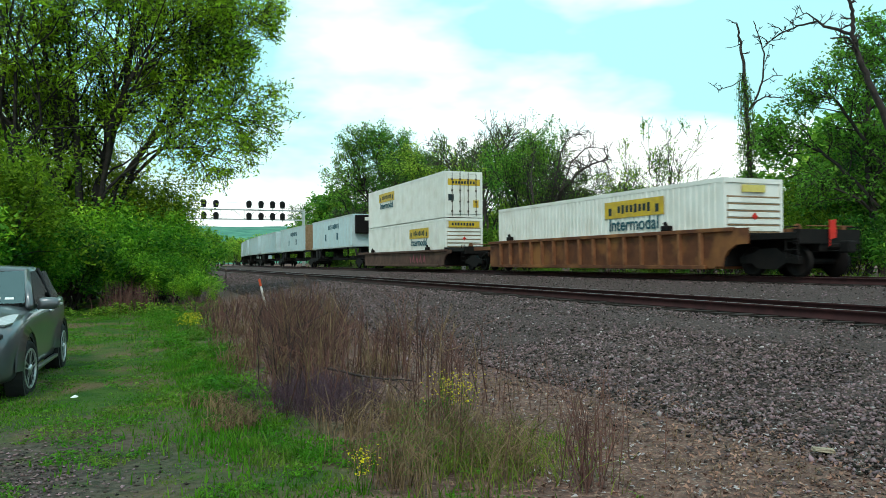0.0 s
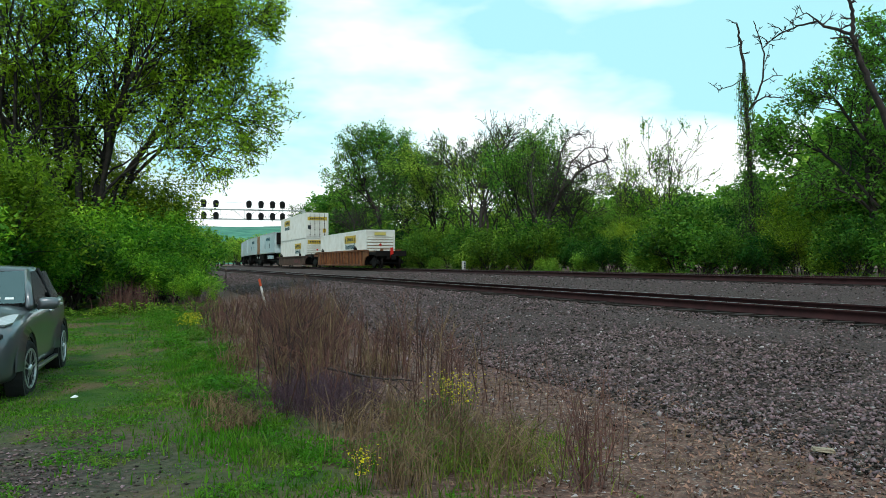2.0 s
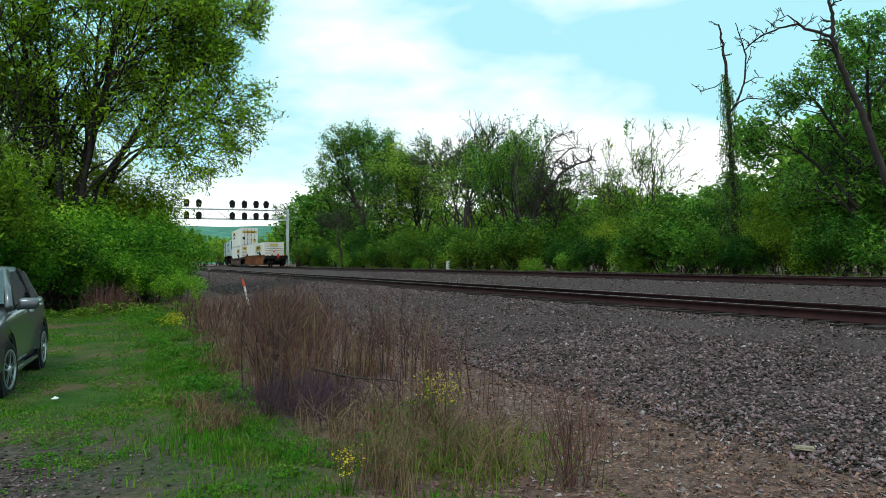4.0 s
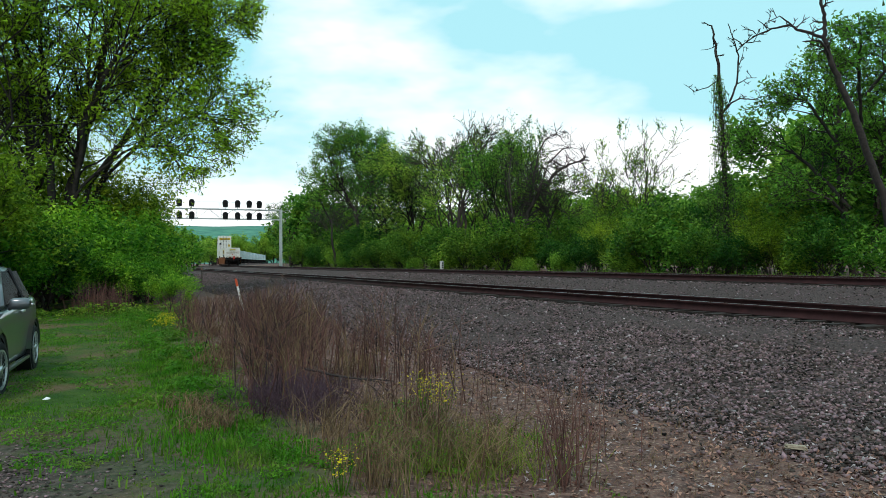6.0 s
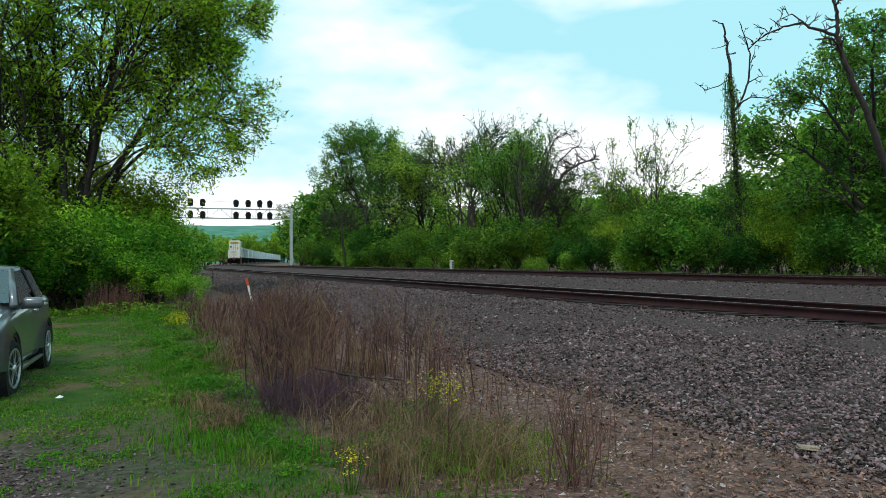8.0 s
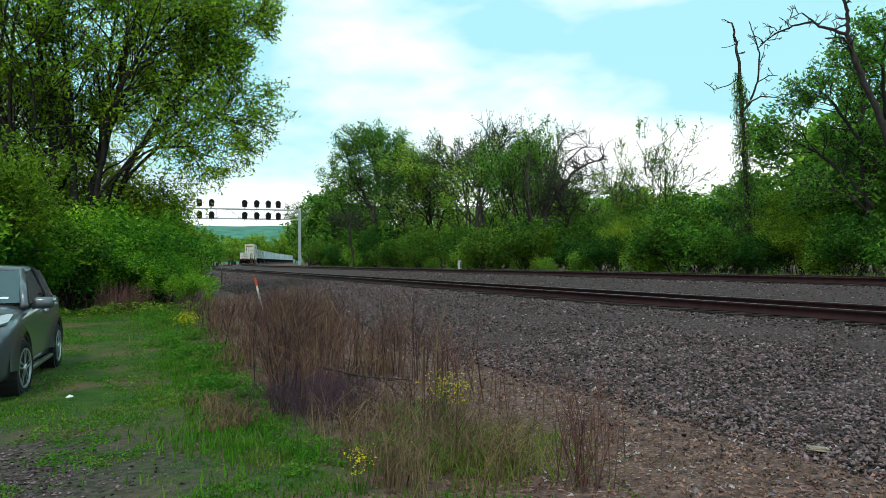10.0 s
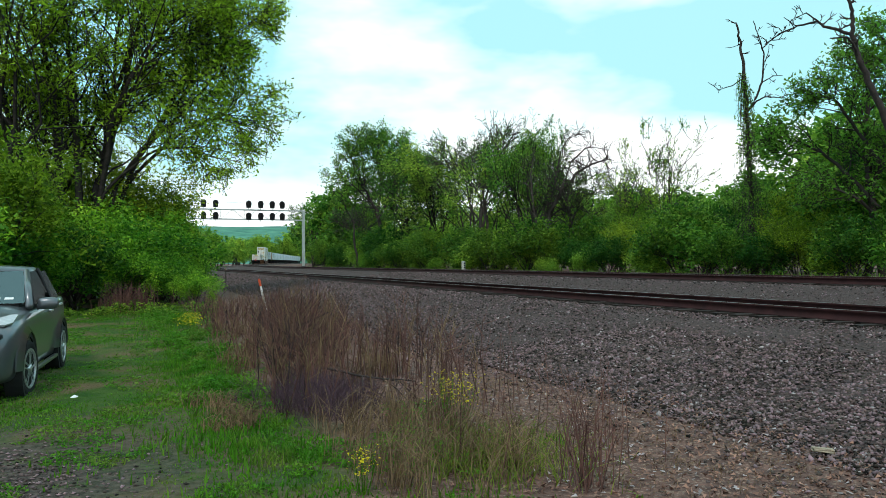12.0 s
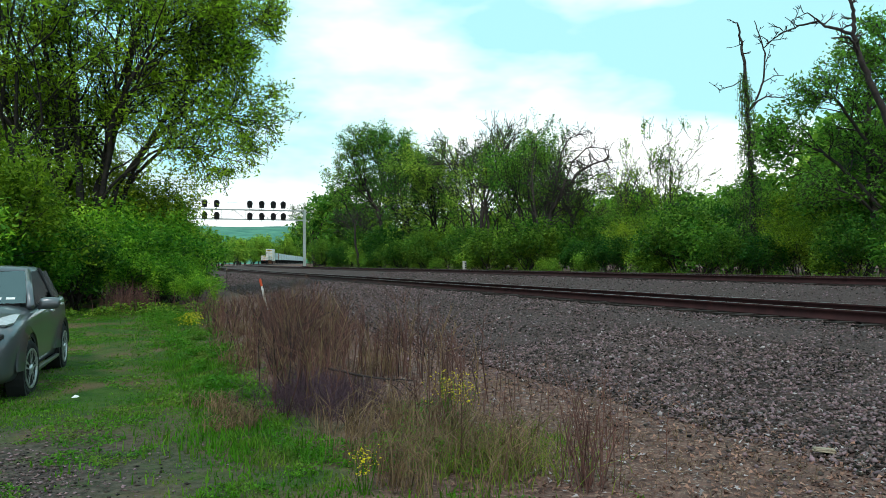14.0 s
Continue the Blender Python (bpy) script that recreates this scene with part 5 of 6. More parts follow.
# ================= the parked car =================
M_CAR = mat("grey_car_paint", (0.13, 0.14, 0.155), (0.115, 0.125, 0.14), 0.32, 0.55, scale=2, coat=0.8)
M_TYRE = mat("tyre_rubber", (0.012, 0.012, 0.013), (0.02, 0.02, 0.02), 0.85, scale=12)
M_ALLOY = mat("silver_alloy", (0.62, 0.63, 0.65), (0.5, 0.5, 0.52), 0.35, 0.8)
M_TRIM = mat("black_plastic", (0.015, 0.015, 0.017), (0.022, 0.022, 0.024), 0.6, scale=20)
M_CABIN = mat("dark_cabin", (0.02, 0.022, 0.024), (0.03, 0.03, 0.03), 0.8)
M_LAMP = mat("clear_headlamp", (0.5, 0.53, 0.55), (0.35, 0.37, 0.39), 0.15, 0.4, scale=12, coat=1.0)
M_PAPER = mat("white_paper", (0.8, 0.82, 0.82), None, 0.7)


def glass_material(name, tint, gloss, ior):
    """Thin tinted pane: clear through, glossy towards grazing views."""
    m = bpy.data.materials.new(name)
    m.use_nodes = True
    n, l = m.node_tree.nodes, m.node_tree.links
    clear = n.new("ShaderNodeBsdfTransparent")
    clear.inputs["Color"].default_value = (*tint, 1)
    shine = n.new("ShaderNodeBsdfGlossy")
    shine.inputs["Roughness"].default_value = 0.03
    edge = n.new("ShaderNodeFresnel")
    edge.inputs["IOR"].default_value = ior
    part_of = n.new("ShaderNodeMath")
    part_of.operation = "MULTIPLY"
    part_of.inputs[1].default_value = gloss
    mix = n.new("ShaderNodeMixShader")
    l.new(edge.outputs["Fac"], part_of.inputs[0])
    l.new(part_of.outputs[0], mix.inputs["Fac"])
    l.new(clear.outputs["BSDF"], mix.inputs[1])
    l.new(shine.outputs["BSDF"], mix.inputs[2])
    l.new(mix.outputs["Shader"], n["Material Output"].inputs["Surface"])
    return m


M_GLASS = glass_material("windscreen_glass", (0.75, 0.85, 0.83), 1.0, 2.8)
M_DARK_GLASS = glass_material("tinted_side_glass", (0.3, 0.34, 0.34), 0.12, 1.45)


def loft(bm, rows):
    """Skins a run of equally long outlines."""
    rings = [[bm.verts.new(p) for p in r] for r in rows]
    for a, b in zip(rings, rings[1:]):
        for i in range(len(a) - 1):
            bm.faces.new((a[i], a[i + 1], b[i + 1], b[i]))
    bm.faces.new(rings[0])
    bm.faces.new(rings[-1][::-1])
    return bm


def mirrored(half):
    """A full outline from the half at positive x."""
    return half + [(-x, y, z) for x, y, z in half[-2:0:-1]]


def pane(name, corners, thick, material, parent, label=""):
    """A sheet of glass or trim with its corners given in order."""
    c = [Vector(p) for p in corners]
    n = (c[1] - c[0]).cross(c[2] - c[0]).normalized() * thick
    bm = bmesh.new()
    a = [bm.verts.new(p) for p in c]
    b = [bm.verts.new(p + n) for p in c]
    bm.faces.new(a[::-1]), bm.faces.new(b)
    for i in range(len(c)):
        j = (i + 1) % len(c)
        bm.faces.new((a[i], a[j], b[j], b[i]))
    return part(name, bm, material, parent, label)


def make_car():
    car = empty_thing("parked_car", "dark grey compact crossover car parked on the grass", "car")
    st = [(-2.07, 0.58, 0.36, 0.62, 0.72), (-1.99, 0.76, 0.24, 0.76, 0.84), (-1.8, 0.85, 0.2, 0.86, 0.93), (-1.45, 0.885, 0.19, 0.94, 1.01), (-1.0, 0.88, 0.19, 0.97, 1.06), (-0.6, 0.865, 0.19, 0.98, 1.09),
          (0.0, 0.86, 0.19, 1.0, 1.06), (0.7, 0.865, 0.19, 1.04, 1.08), (1.25, 0.895, 0.2, 1.09, 1.12), (1.75, 0.87, 0.25, 1.10, 1.14), (2.0, 0.80, 0.33, 1.05, 1.1), (2.07, 0.72, 0.45, 0.95, 1.0)]
    bm = bmesh.new()
    rows = []
    for y, w, lo, sh, tp in st:
        m = (lo + sh) / 2
        half = [(0, y, lo), (w * 0.86, y, lo), (w * 0.97, y, lo + 0.1), (w * 0.985, y, m - 0.08), (w, y, m + 0.12), (w * 0.985, y, sh - 0.06), (w * 0.94, y, sh), (w * 0.78, y, tp - 0.015), (w * 0.4, y, tp), (0, y, tp)]
        rows.append(mirrored(half))
    for r in rows:
        r.append(r[0])
    rings = [[bm.verts.new(p) for p in r[:-1]] for r in rows]
    for a, b in zip(rings, rings[1:]):
        k = len(a)
        for i in range(k):
            bm.faces.new((a[i], a[(i + 1) % k], b[(i + 1) % k], b[i]))
    bm.faces.new(rings[0]), bm.faces.new(rings[-1][::-1])
    body = part("body", bm, M_CAR, car, smooth=True)
    sub = body.modifiers.new("round", "SUBSURF")
    sub.levels = sub.render_levels = 2
    # cabin core, roof and pillars
    gh = [(-0.66, 0.74, 0.70, 1.10), (0.0, 0.79, 0.60, 1.49), (0.5, 0.80, 0.62, 1.545), (1.1, 0.80, 0.60, 1.52), (1.6, 0.78, 0.56, 1.42), (1.98, 0.74, 0.62, 1.12)]
    bm = bmesh.new()
    loft(bm, [[(wb * 0.95, y, 1.0), (wt * 0.95, y, zt - 0.03), (0, y, zt - 0.025), (-wt * 0.95, y, zt - 0.03), (-wb * 0.95, y, 1.0)] for y, wb, wt, zt in gh])
    part("cabin", bm, M_CABIN, car, "dark interior")
    bm = bmesh.new()
    loft(bm, [[(wt + 0.03, y, zt - 0.05), (wt, y, zt), (wt * 0.5, y, zt + 0.022), (0, y, zt + 0.028), (-wt * 0.5, y, zt + 0.022), (-wt, y, zt), (-wt - 0.03, y, zt - 0.05)] for y, wb, wt, zt in gh[1:5]])
    part("roof", bm, M_CAR, car, smooth=True)
    for sg in (-1, 1):
        bm = bmesh.new()
        rod(bm, (sg * 0.80, -0.72, 1.04), (sg * 0.63, 0.02, 1.49), 0.05, 0.04)
        part("front_pillar", bm, M_CAR, car, smooth=True)
        bm = bmesh.new()
        rod(bm, (sg * 0.82, 0.72, 1.04), (sg * 0.64, 0.68, 1.52), 0.03)
        part("middle_pillar", bm, M_TRIM, car)
        bm = bmesh.new()
        loft(bm, [[(sg * 0.80, 1.2, 1.0), (sg * 0.78, 1.88, 1.0), (sg * 0.62, 1.88, 1.04)], [(sg * 0.64, 1.3, 1.5), (sg * 0.62, 1.62, 1.41), (sg * 0.5, 1.62, 1.41)]])
        part("rear_pillar", bm, M_CAR, car)
        for nm, y0, y1, y2, y3 in (("front_window", -0.5, 0.68, 0.64, 0.08), ("rear_window", 0.76, 1.3, 1.22, 0.74)):
            pane(nm, [(sg * 0.815, y0, 1.06), (sg * 0.82, y1, 1.08), (sg * 0.655, y2, 1.48), (sg * 0.65, y3, 1.48)], 0.006 * sg, M_DARK_GLASS, car, "dark side window")
        # wheels and arches
        for y in (-1.25, 1.28):
            bm = bmesh.new()
            lathe(bm, [(0.70, 0.41), (0.893, 0.41), (0.893, 0.36), (0.70, 0.36)], 28, "X", (0, y, 0.35))
            if sg < 0:
                for v in bm.verts:
                    v.co.x = -v.co.x
            part("wheel_arch", bm, M_TRIM, car, "black arch lining")
            bm = bmesh.new()
            for k in range(13):
                a = math.pi * k / 12
                bm.verts.new((sg * 0.86, y + 0.45 * math.cos(a), 0.36 + 0.45 * math.sin(a)))
                bm.verts.new((sg * 0.912, y + 0.41 * math.cos(a), 0.36 + 0.41 * math.sin(a)))
                bm.verts.new((sg * 0.84, y + 0.53 * math.cos(a), 0.36 + 0.55 * math.sin(a)))
            vs = list(bm.verts)
            for k in range(12):
                p, q = vs[3 * k:3 * k + 3], vs[3 * k + 3:3 * k + 6]
                bm.faces.new((p[0], p[1], q[1], q[0]))
                bm.faces.new((p[1], p[2], q[2], q[1]))
            part("fender_flare", bm, M_CAR, car, smooth=True)
            bm = bmesh.new()
            lathe(bm, [(-0.1, 0.22), (-0.105, 0.31), (-0.08, 0.335), (0.08, 0.335), (0.105, 0.31), (0.1, 0.235), (0.06, 0.23), (0.06, 0.1)], 32, "X", (sg * 0.80, y, 0.335))
            wheel = part("wheel", bm, M_TYRE, car, "black tyre", smooth=True)
            bm = bmesh.new()
            lathe(bm, [(0.085, 0.238), (0.11, 0.238), (0.11, 0.215), (0.085, 0.21)], 28, "X", (sg * 0.80 if sg > 0 else -0.995, y, 0.335), False)
            part("rim", bm, M_ALLOY, wheel, "silver alloy rim")
            for k in range(5):
                a = 2 * math.pi * k / 5 + 0.3
                bm = bmesh.new()
                ca, sa = math.cos(a), math.sin(a)
                for t0 in (-1, 1):
                    pts = [(0.04, t0 * 0.008), (0.228, t0 * 0.05), (0.228, t0 * 0.026), (0.04, t0 * 0.028)]
                    plate(bm, [(y + r * ca - t * sa, 0.335 + r * sa + t * ca) for r, t in pts], "X", sg * 0.899, sg * 0.905)
                part("spoke", bm, M_ALLOY, wheel)
            bm = bmesh.new()
            lathe(bm, [(sg * 0.86, 0.05), (sg * 0.915, 0.045), (sg * 0.92, 0.02)], 14, "X", (0, y, 0.335))
            part("hub_cap", bm, M_ALLOY, wheel, smooth=True)
            # black disc added to paint the shade in the gaps between spokes
            bm = bmesh.new()
            lathe(bm, [(sg * 0.888, 0.225), (sg * 0.89, 0.225)], 24, "X", (0, y, 0.335))
            part("spoke_gap_shade", bm, M_TRIM, wheel)
            if y < 0:        # front wheels steered a little
                wheel.matrix_basis = Matrix.Translation((sg * 0.8, y, 0.335)) @ Matrix.Rotation(radians(-6), 4, "Z") @ Matrix.Translation((-sg * 0.8, -y, -0.335))
        # mirror, handles, lamps
        bm = bmesh.new()
        box(bm, sg * 0.98 - 0.12, sg * 0.98 + 0.12, -0.58, -0.42, 1.0, 1.15, 0.05)
        rod(bm, (sg * 0.84, -0.48, 1.02), (sg * 0.93, -0.48, 1.05), 0.035)
        part("door_mirror", bm, M_CAR, car, "grey door mirror", smooth=True)
        for y, z in ((0.42, 0.93), (1.22, 0.98)):
            bm = bmesh.new()
            box(bm, sg * 0.872 - 0.02, sg * 0.872 + 0.02, y - 0.1, y + 0.1, z - 0.018, z + 0.018, 0.01)
            part("door_handle", bm, M_ALLOY, car, "bright door handle")
        bm = bmesh.new()
        box(bm, sg * 0.86 - 0.025, sg * 0.86 + 0.035, -0.8, 0.85, 0.23, 0.28, 0.015)
        part("sill_trim", bm, M_CAR, car, "grey sill strip")
        pane("headlamp", [(sg * 0.62, -1.83, 0.895), (sg * 0.74, -1.80, 0.88), (sg * 0.80, -1.68, 0.90), (sg * 0.81, -1.44, 0.975), (sg * 0.75, -1.5, 0.98), (sg * 0.66, -1.66, 0.955)], 0.02 * sg, M_LAMP, car, "clear swept-back headlamp")
        bm = bmesh.new()
        lathe(bm, [(-2.09, 0.02), (-2.085, 0.085), (-2.06, 0.115), (-1.9, 0.125)], 20, "Y", (sg * 0.56, 0, 0.60))
        part("round_lamp", bm, M_LAMP, car, "round bumper lamp", smooth=True)
        bm = bmesh.new()
        box(bm, sg * 0.62 - 0.14, sg * 0.62 + 0.14, -2.06, -1.95, 0.755, 0.81, 0.015)
        part("air_slot", bm, M_TRIM, car)
    pane("windscreen", [(-0.74, -0.70, 1.085), (0.74, -0.70, 1.085), (0.61, 0.0, 1.485), (-0.61, 0.0, 1.485)], 0.006, M_GLASS, car, "sloping windscreen")
    pane("rear_screen", [(0.6, 2.02, 1.12), (-0.6, 2.02, 1.12), (-0.52, 1.66, 1.4), (0.52, 1.66, 1.4)], 0.006, M_GLASS, car)
    bm = bmesh.new()
    box(bm, -0.42, 0.42, -2.1, -1.98, 0.52, 0.70, 0.03)
    box(bm, -0.5, 0.5, -2.09, -1.95, 0.27, 0.40, 0.03)
    part("grille", bm, M_TRIM, car)
    for x in (0.35, 0.5):
        pane("paper", [(x, -0.625, 1.135), (x + 0.1, -0.625, 1.135), (x + 0.1, -0.585, 1.16), (x, -0.585, 1.16)], 0.003, M_PAPER, car, "white slip behind the windscreen")
    bm = bmesh.new()
    rod(bm, (-0.7, -0.73, 1.085), (0.1, -0.64, 1.12), 0.012)
    part("wiper", bm, M_TRIM, car)
    return car


car = make_car()
car.matrix_basis = pose(-1.97, 11.42, -0.04, 0, 0, -3.5)


# ================= posts and small things by the line =================
def make_stake(label, tall, tip, tip_mat, pole_mat, lean):
    t = empty_thing("marker_stake", label, "stake")
    bm = bmesh.new()
    box(bm, -0.03, 0.03, -0.018, 0.018, -0.1, tall - tip, 0.006)
    part("pole", bm, pole_mat, t)
    bm = bmesh.new()
    plate(bm, [(-0.034, tall - tip), (0.034, tall - tip), (0.034, tall - 0.04), (0, tall), (-0.034, tall - 0.04)], "Y", -0.022, 0.022)
    part("painted_tip", bm, tip_mat, t)
    return t


stake = make_stake("leaning white stake with an orange tip", 1.06, 0.27, M_ORANGE, M_STAKE, 8)
stake.matrix_basis = pose(4.0, 24.6, 0.0, 0, -13, -20)
post = make_stake("short weathered brown post beside the ballast", 1.15, 0.15, M_BROWN_LINE, M_BARK_GREY, 0)
post.matrix_basis = pose(5.75, 52.0, 0.05, 0, 0, -10)

M_SANDSTONE = mat("pale_sandstone", (0.36, 0.30, 0.22), (0.25, 0.2, 0.15), 0.9, scale=20, bump=0.3)
M_CONCRETE = mat("pale_concrete", (0.55, 0.53, 0.5), (0.42, 0.4, 0.37), 0.9, scale=10, bump=0.2)
mark = empty_thing("mile_post", "small white concrete mile post by the far track", "post")
bm = bmesh.new()
box(bm, -0.12, 0.12, -0.1, 0.1, -0.3, 0.85, 0.03)
part("post", bm, M_CONCRETE, mark)
bm = bmesh.new()
for z in (0.36, 0.52, 0.68):
    box(bm, -0.07, 0.07, -0.106, -0.1, z - 0.05, z + 0.05)
part("number_bar", bm, M_INK, mark, "dark bars")
mark.matrix_basis = pose(22.9, 50.8, 0.72, 0, 0, 24)

bm = bmesh.new()
box(bm, -0.16, 0.16, -0.06, 0.06, 0.0, 0.06, 0.015)
for v in bm.verts:
    v.co += Vector((random.uniform(-0.02, 0.02), random.uniform(-0.015, 0.015), random.uniform(-0.01, 0.01)))
slab = new("stone_slab", finish(bm, "stone_slab", M_SANDSTONE))
tagged(slab, "pale broken stone lying at the ballast's edge", "stone")
slab.matrix_basis = pose(4.95, 4.2, 0.04, 4, 6, -25) @ Matrix.Diagonal((0.5, 0.5, 0.5, 1))

bm = bmesh.new()
vs = [bm.verts.new((0.09 * math.cos(a) * random.uniform(0.7, 1.2), 0.06 * math.sin(a), 0.015 + 0.02 * random.random())) for a in np.linspace(0, 5.6, 9)]
top_v = bm.verts.new((0.0, 0.0, 0.06))
for i in range(9):
    bm.faces.new((vs[i], vs[(i + 1) % 9], top_v))
scrap = new("paper_scrap", finish(bm, "paper_scrap", M_PAPER))
tagged(scrap, "crumpled white paper scrap on the grass", "litter")
scrap.matrix_basis = pose(-0.62, 9.35, 0.02, 0, 0, 20) @ Matrix.Diagonal((0.55, 0.55, 0.7, 1))

# ================= low growth =================
M_STEM = mat("dry_red_stem", (0.16, 0.075, 0.06), (0.075, 0.04, 0.035), 0.85, scale=2.0, island=0.4)
M_TWIG = mat("dark_dry_twig", (0.055, 0.035, 0.034), (0.03, 0.02, 0.02), 0.85, scale=2.0, island=0.4)
M_STRAW = mat("dry_straw", (0.24, 0.16, 0.085), (0.11, 0.07, 0.045), 0.85, scale=2.0, island=0.4)
M_BRAMBLE = mat("purple_bramble", (0.11, 0.065, 0.085), (0.06, 0.035, 0.045), 0.85, scale=2.0, island=0.4)
M_DEADLEAF = mat("dead_leaf", (0.27, 0.15, 0.11), (0.12, 0.06, 0.045), 0.85, scale=3.0, island=0.6)
M_PETAL = mat("yellow_flower", (0.75, 0.62, 0.02), (0.6, 0.5, 0.02), 0.6, scale=8, leaf=True, island=0.2)


def soil_z(x, y):
    return ground_height(x) + uneven(x, y) * min(1, max(0, (5.2 - x) / 1.5))


def stalks(name, spots, rng, tall, radius, material, lean=0.18, twigs=3, label="", twig_len=0.3, droop=0.0):
    """Many thin dry stalks with side twigs, as one mesh."""
    lines = []
    for x, y, k in spots:
        h = tall * k * rng.uniform(0.55, 1.25)
        a = rng.uniform(0, 6.283)
        q = rng.uniform(0, lean)
        tip = np.array([x + math.cos(a) * q * h, y + math.sin(a) * q * h, h * (1 - droop * q)])
        root = np.array([x, y, 0.0])
        mid = (root + tip) / 2 + np.array([rng.normal() * 0.03, rng.normal() * 0.03, h * 0.08])
        z = soil_z(x, y) - 0.03
        pts = [root, mid, tip]
        for p in pts:
            p[2] += z
        lines.append((pts, [radius, radius * 0.8, radius * 0.35]))
        for _ in range(twigs):
            f = rng.uniform(0.35, 0.95)
            s = root * (1 - f) + tip * f if f > 0.5 else root * (1 - 2 * f) + mid * 2 * f
            e = s + np.array([rng.normal() * 0.45, rng.normal() * 0.45, rng.uniform(0.3, 1.0)]) * twig_len * k * rng.uniform(0.4, 1.0)
            lines.append(([s, e], [radius * 0.5, radius * 0.25]))
    ob = new(name, tubes(name, lines, material, 3))
    return tagged(ob, label, "dry weeds", kind="stuff")


rb = np.random.default_rng(91)


def brush_spots(n, x0, x1, y0, y1, clump=0.55):
    """Spots in loose clumps inside a stretch of ground."""
    out = []
    while len(out) < n:
        x, y = rb.uniform(x0, x1), rb.uniform(y0, y1)
        f = noise.noise((x * 0.9, y * 0.6, 11)) + 0.5
        if rb.uniform(0, 1) < f + clump - 0.45:
            out.append((x, y, 0.75 + 0.5 * f))
    return out


for material, count in ((M_STEM, 230), (M_STRAW, 90), (M_TWIG, 60)):
    stalks("dry_brush", brush_spots(count, 1.35, 3.6, 7.2, 14.0, 0.2), rb, 0.85, 0.0075, material, 0.4, 8, "thicket of thin dry reddish-brown stalks", 0.38)
    stalks("dry_brush", brush_spots(count, 1.4, 4.2, 12.0, 25.0, 0.2), rb, 0.55, 0.009, material, 0.45, 5, "thicket of thin dry reddish-brown stalks", 0.32)
stalks("dry_brush", brush_spots(46, 2.2, 4.0, 4.6, 7.5, 0.2), rb, 0.75, 0.005, M_STEM, 0.16, 4, "scattered upright dry reddish stalks", 0.22)
stalks("dry_brush", [(2.87 + rb.normal() * 0.09, 4.32 + rb.normal() * 0.07, 1) for _ in range(34)], rb, 0.72, 0.0052, M_STEM, 0.5, 3, "clump of upright dry reddish stalks", 0.2)
stalks("bramble", [(1.8 + rb.normal() * 0.28, 7.7 + rb.normal() * 0.5, 1) for _ in range(300)], rb, 0.25, 0.0045, M_BRAMBLE, 0.9, 6, "low tangled purple-brown bramble", 0.3)


def straw_clumps(count, each, x0, x1, y0, y1, tall, radius):
    """Dead grass in clumps whose blades bow outwards and mostly one way."""
    lines = []
    for _ in range(count):
        cx, cy, a0 = rb.uniform(x0, x1), rb.uniform(y0, y1), rb.uniform(-0.6, 1.6)
        for _ in range(each):
            x, y = cx + rb.normal() * 0.07, cy + rb.normal() * 0.07
            a, h, q = a0 + rb.normal() * 0.9, tall * rb.uniform(0.4, 1.2), rb.uniform(0.2, 1.0)
            z = soil_z(x, y) - 0.02
            d = np.array([math.cos(a), math.sin(a), 0.0])
            up = np.array([0, 0, 1.0])
            p0 = np.array([x, y, z])
            lines.append(([p0, p0 + d * h * 0.2 * q + up * h * 0.55, p0 + d * h * 0.55 * q + up * h * (0.85 - 0.15 * q), p0 + d * h * 0.95 * q + up * h * (0.95 - 0.5 * q)], [radius, radius, radius * 0.7, radius * 0.3]))
    return tagged(new("straw_grass", tubes("straw_grass", lines, M_STRAW, 3)), "bowed clumps of straw-coloured dead grass", "dry grass", kind="stuff")


straw_clumps(50, 18, 1.5, 2.7, 4.2, 6.6, 0.5, 0.0026)
straw_clumps(40, 9, 3.0, 5.0, 3.2, 5.2, 0.09, 0.0022)
straw_clumps(50, 8, 3.0, 4.8, 5.0, 9.0, 0.12, 0.003)
straw_clumps(80, 18, 1.2, 3.4, 8.8, 17.0, 0.36, 0.005)
straw_clumps(10, 40, 0.5, 1.0, 7.0, 8.4, 0.24, 0.003)
stalks("dry_reed", [(-0.1 + rb.normal() * 0.4, 25.0 + rb.normal() * 0.4, 1) for _ in range(200)], rb, 0.85, 0.009, M_STEM, 0.2, 2, "dry brown reeds below the bushes", 0.3)


def blades(name, spots, rng, tall, width, material, lean=0.5, label="", category="grass"):
    """Grass blades of two bent pieces, as one mesh; spots: (x, y, factor)."""
    sp = np.asarray(spots, float)
    n = len(sp)
    z = np.array([soil_z(x, y) for x, y in sp[:, :2]]) - 0.012
    h = tall * sp[:, 2] * rng.uniform(0.5, 1.35, n)
    a = rng.uniform(0, 6.283, n)
    q = rng.uniform(0.1, 1.0, n) * lean * h
    w = width * rng.uniform(0.6, 1.3, n)
    b = rng.uniform(0, 6.283, n)
    root = np.stack([sp[:, 0], sp[:, 1], z], 1)
    side = np.stack([np.cos(b) * w, np.sin(b) * w, np.zeros(n)], 1)
    mid = root + np.stack([np.cos(a) * q * 0.35, np.sin(a) * q * 0.35, h * 0.62], 1)
    tip = root + np.stack([np.cos(a) * q, np.sin(a) * q, h], 1)
    v = np.stack([root - side, root + side, mid + side * 0.7, mid - side * 0.7, tip + side * 0.1, tip - side * 0.1], 1).reshape(-1, 3)
    k = np.arange(n)[:, None] * 6
    f = np.concatenate([k + np.array([[0, 1, 2, 3]]), k + np.array([[3, 2, 4, 5]])])
    return tagged(new(name, cloud_mesh(name, v, f, material)), label, category, kind="stuff")


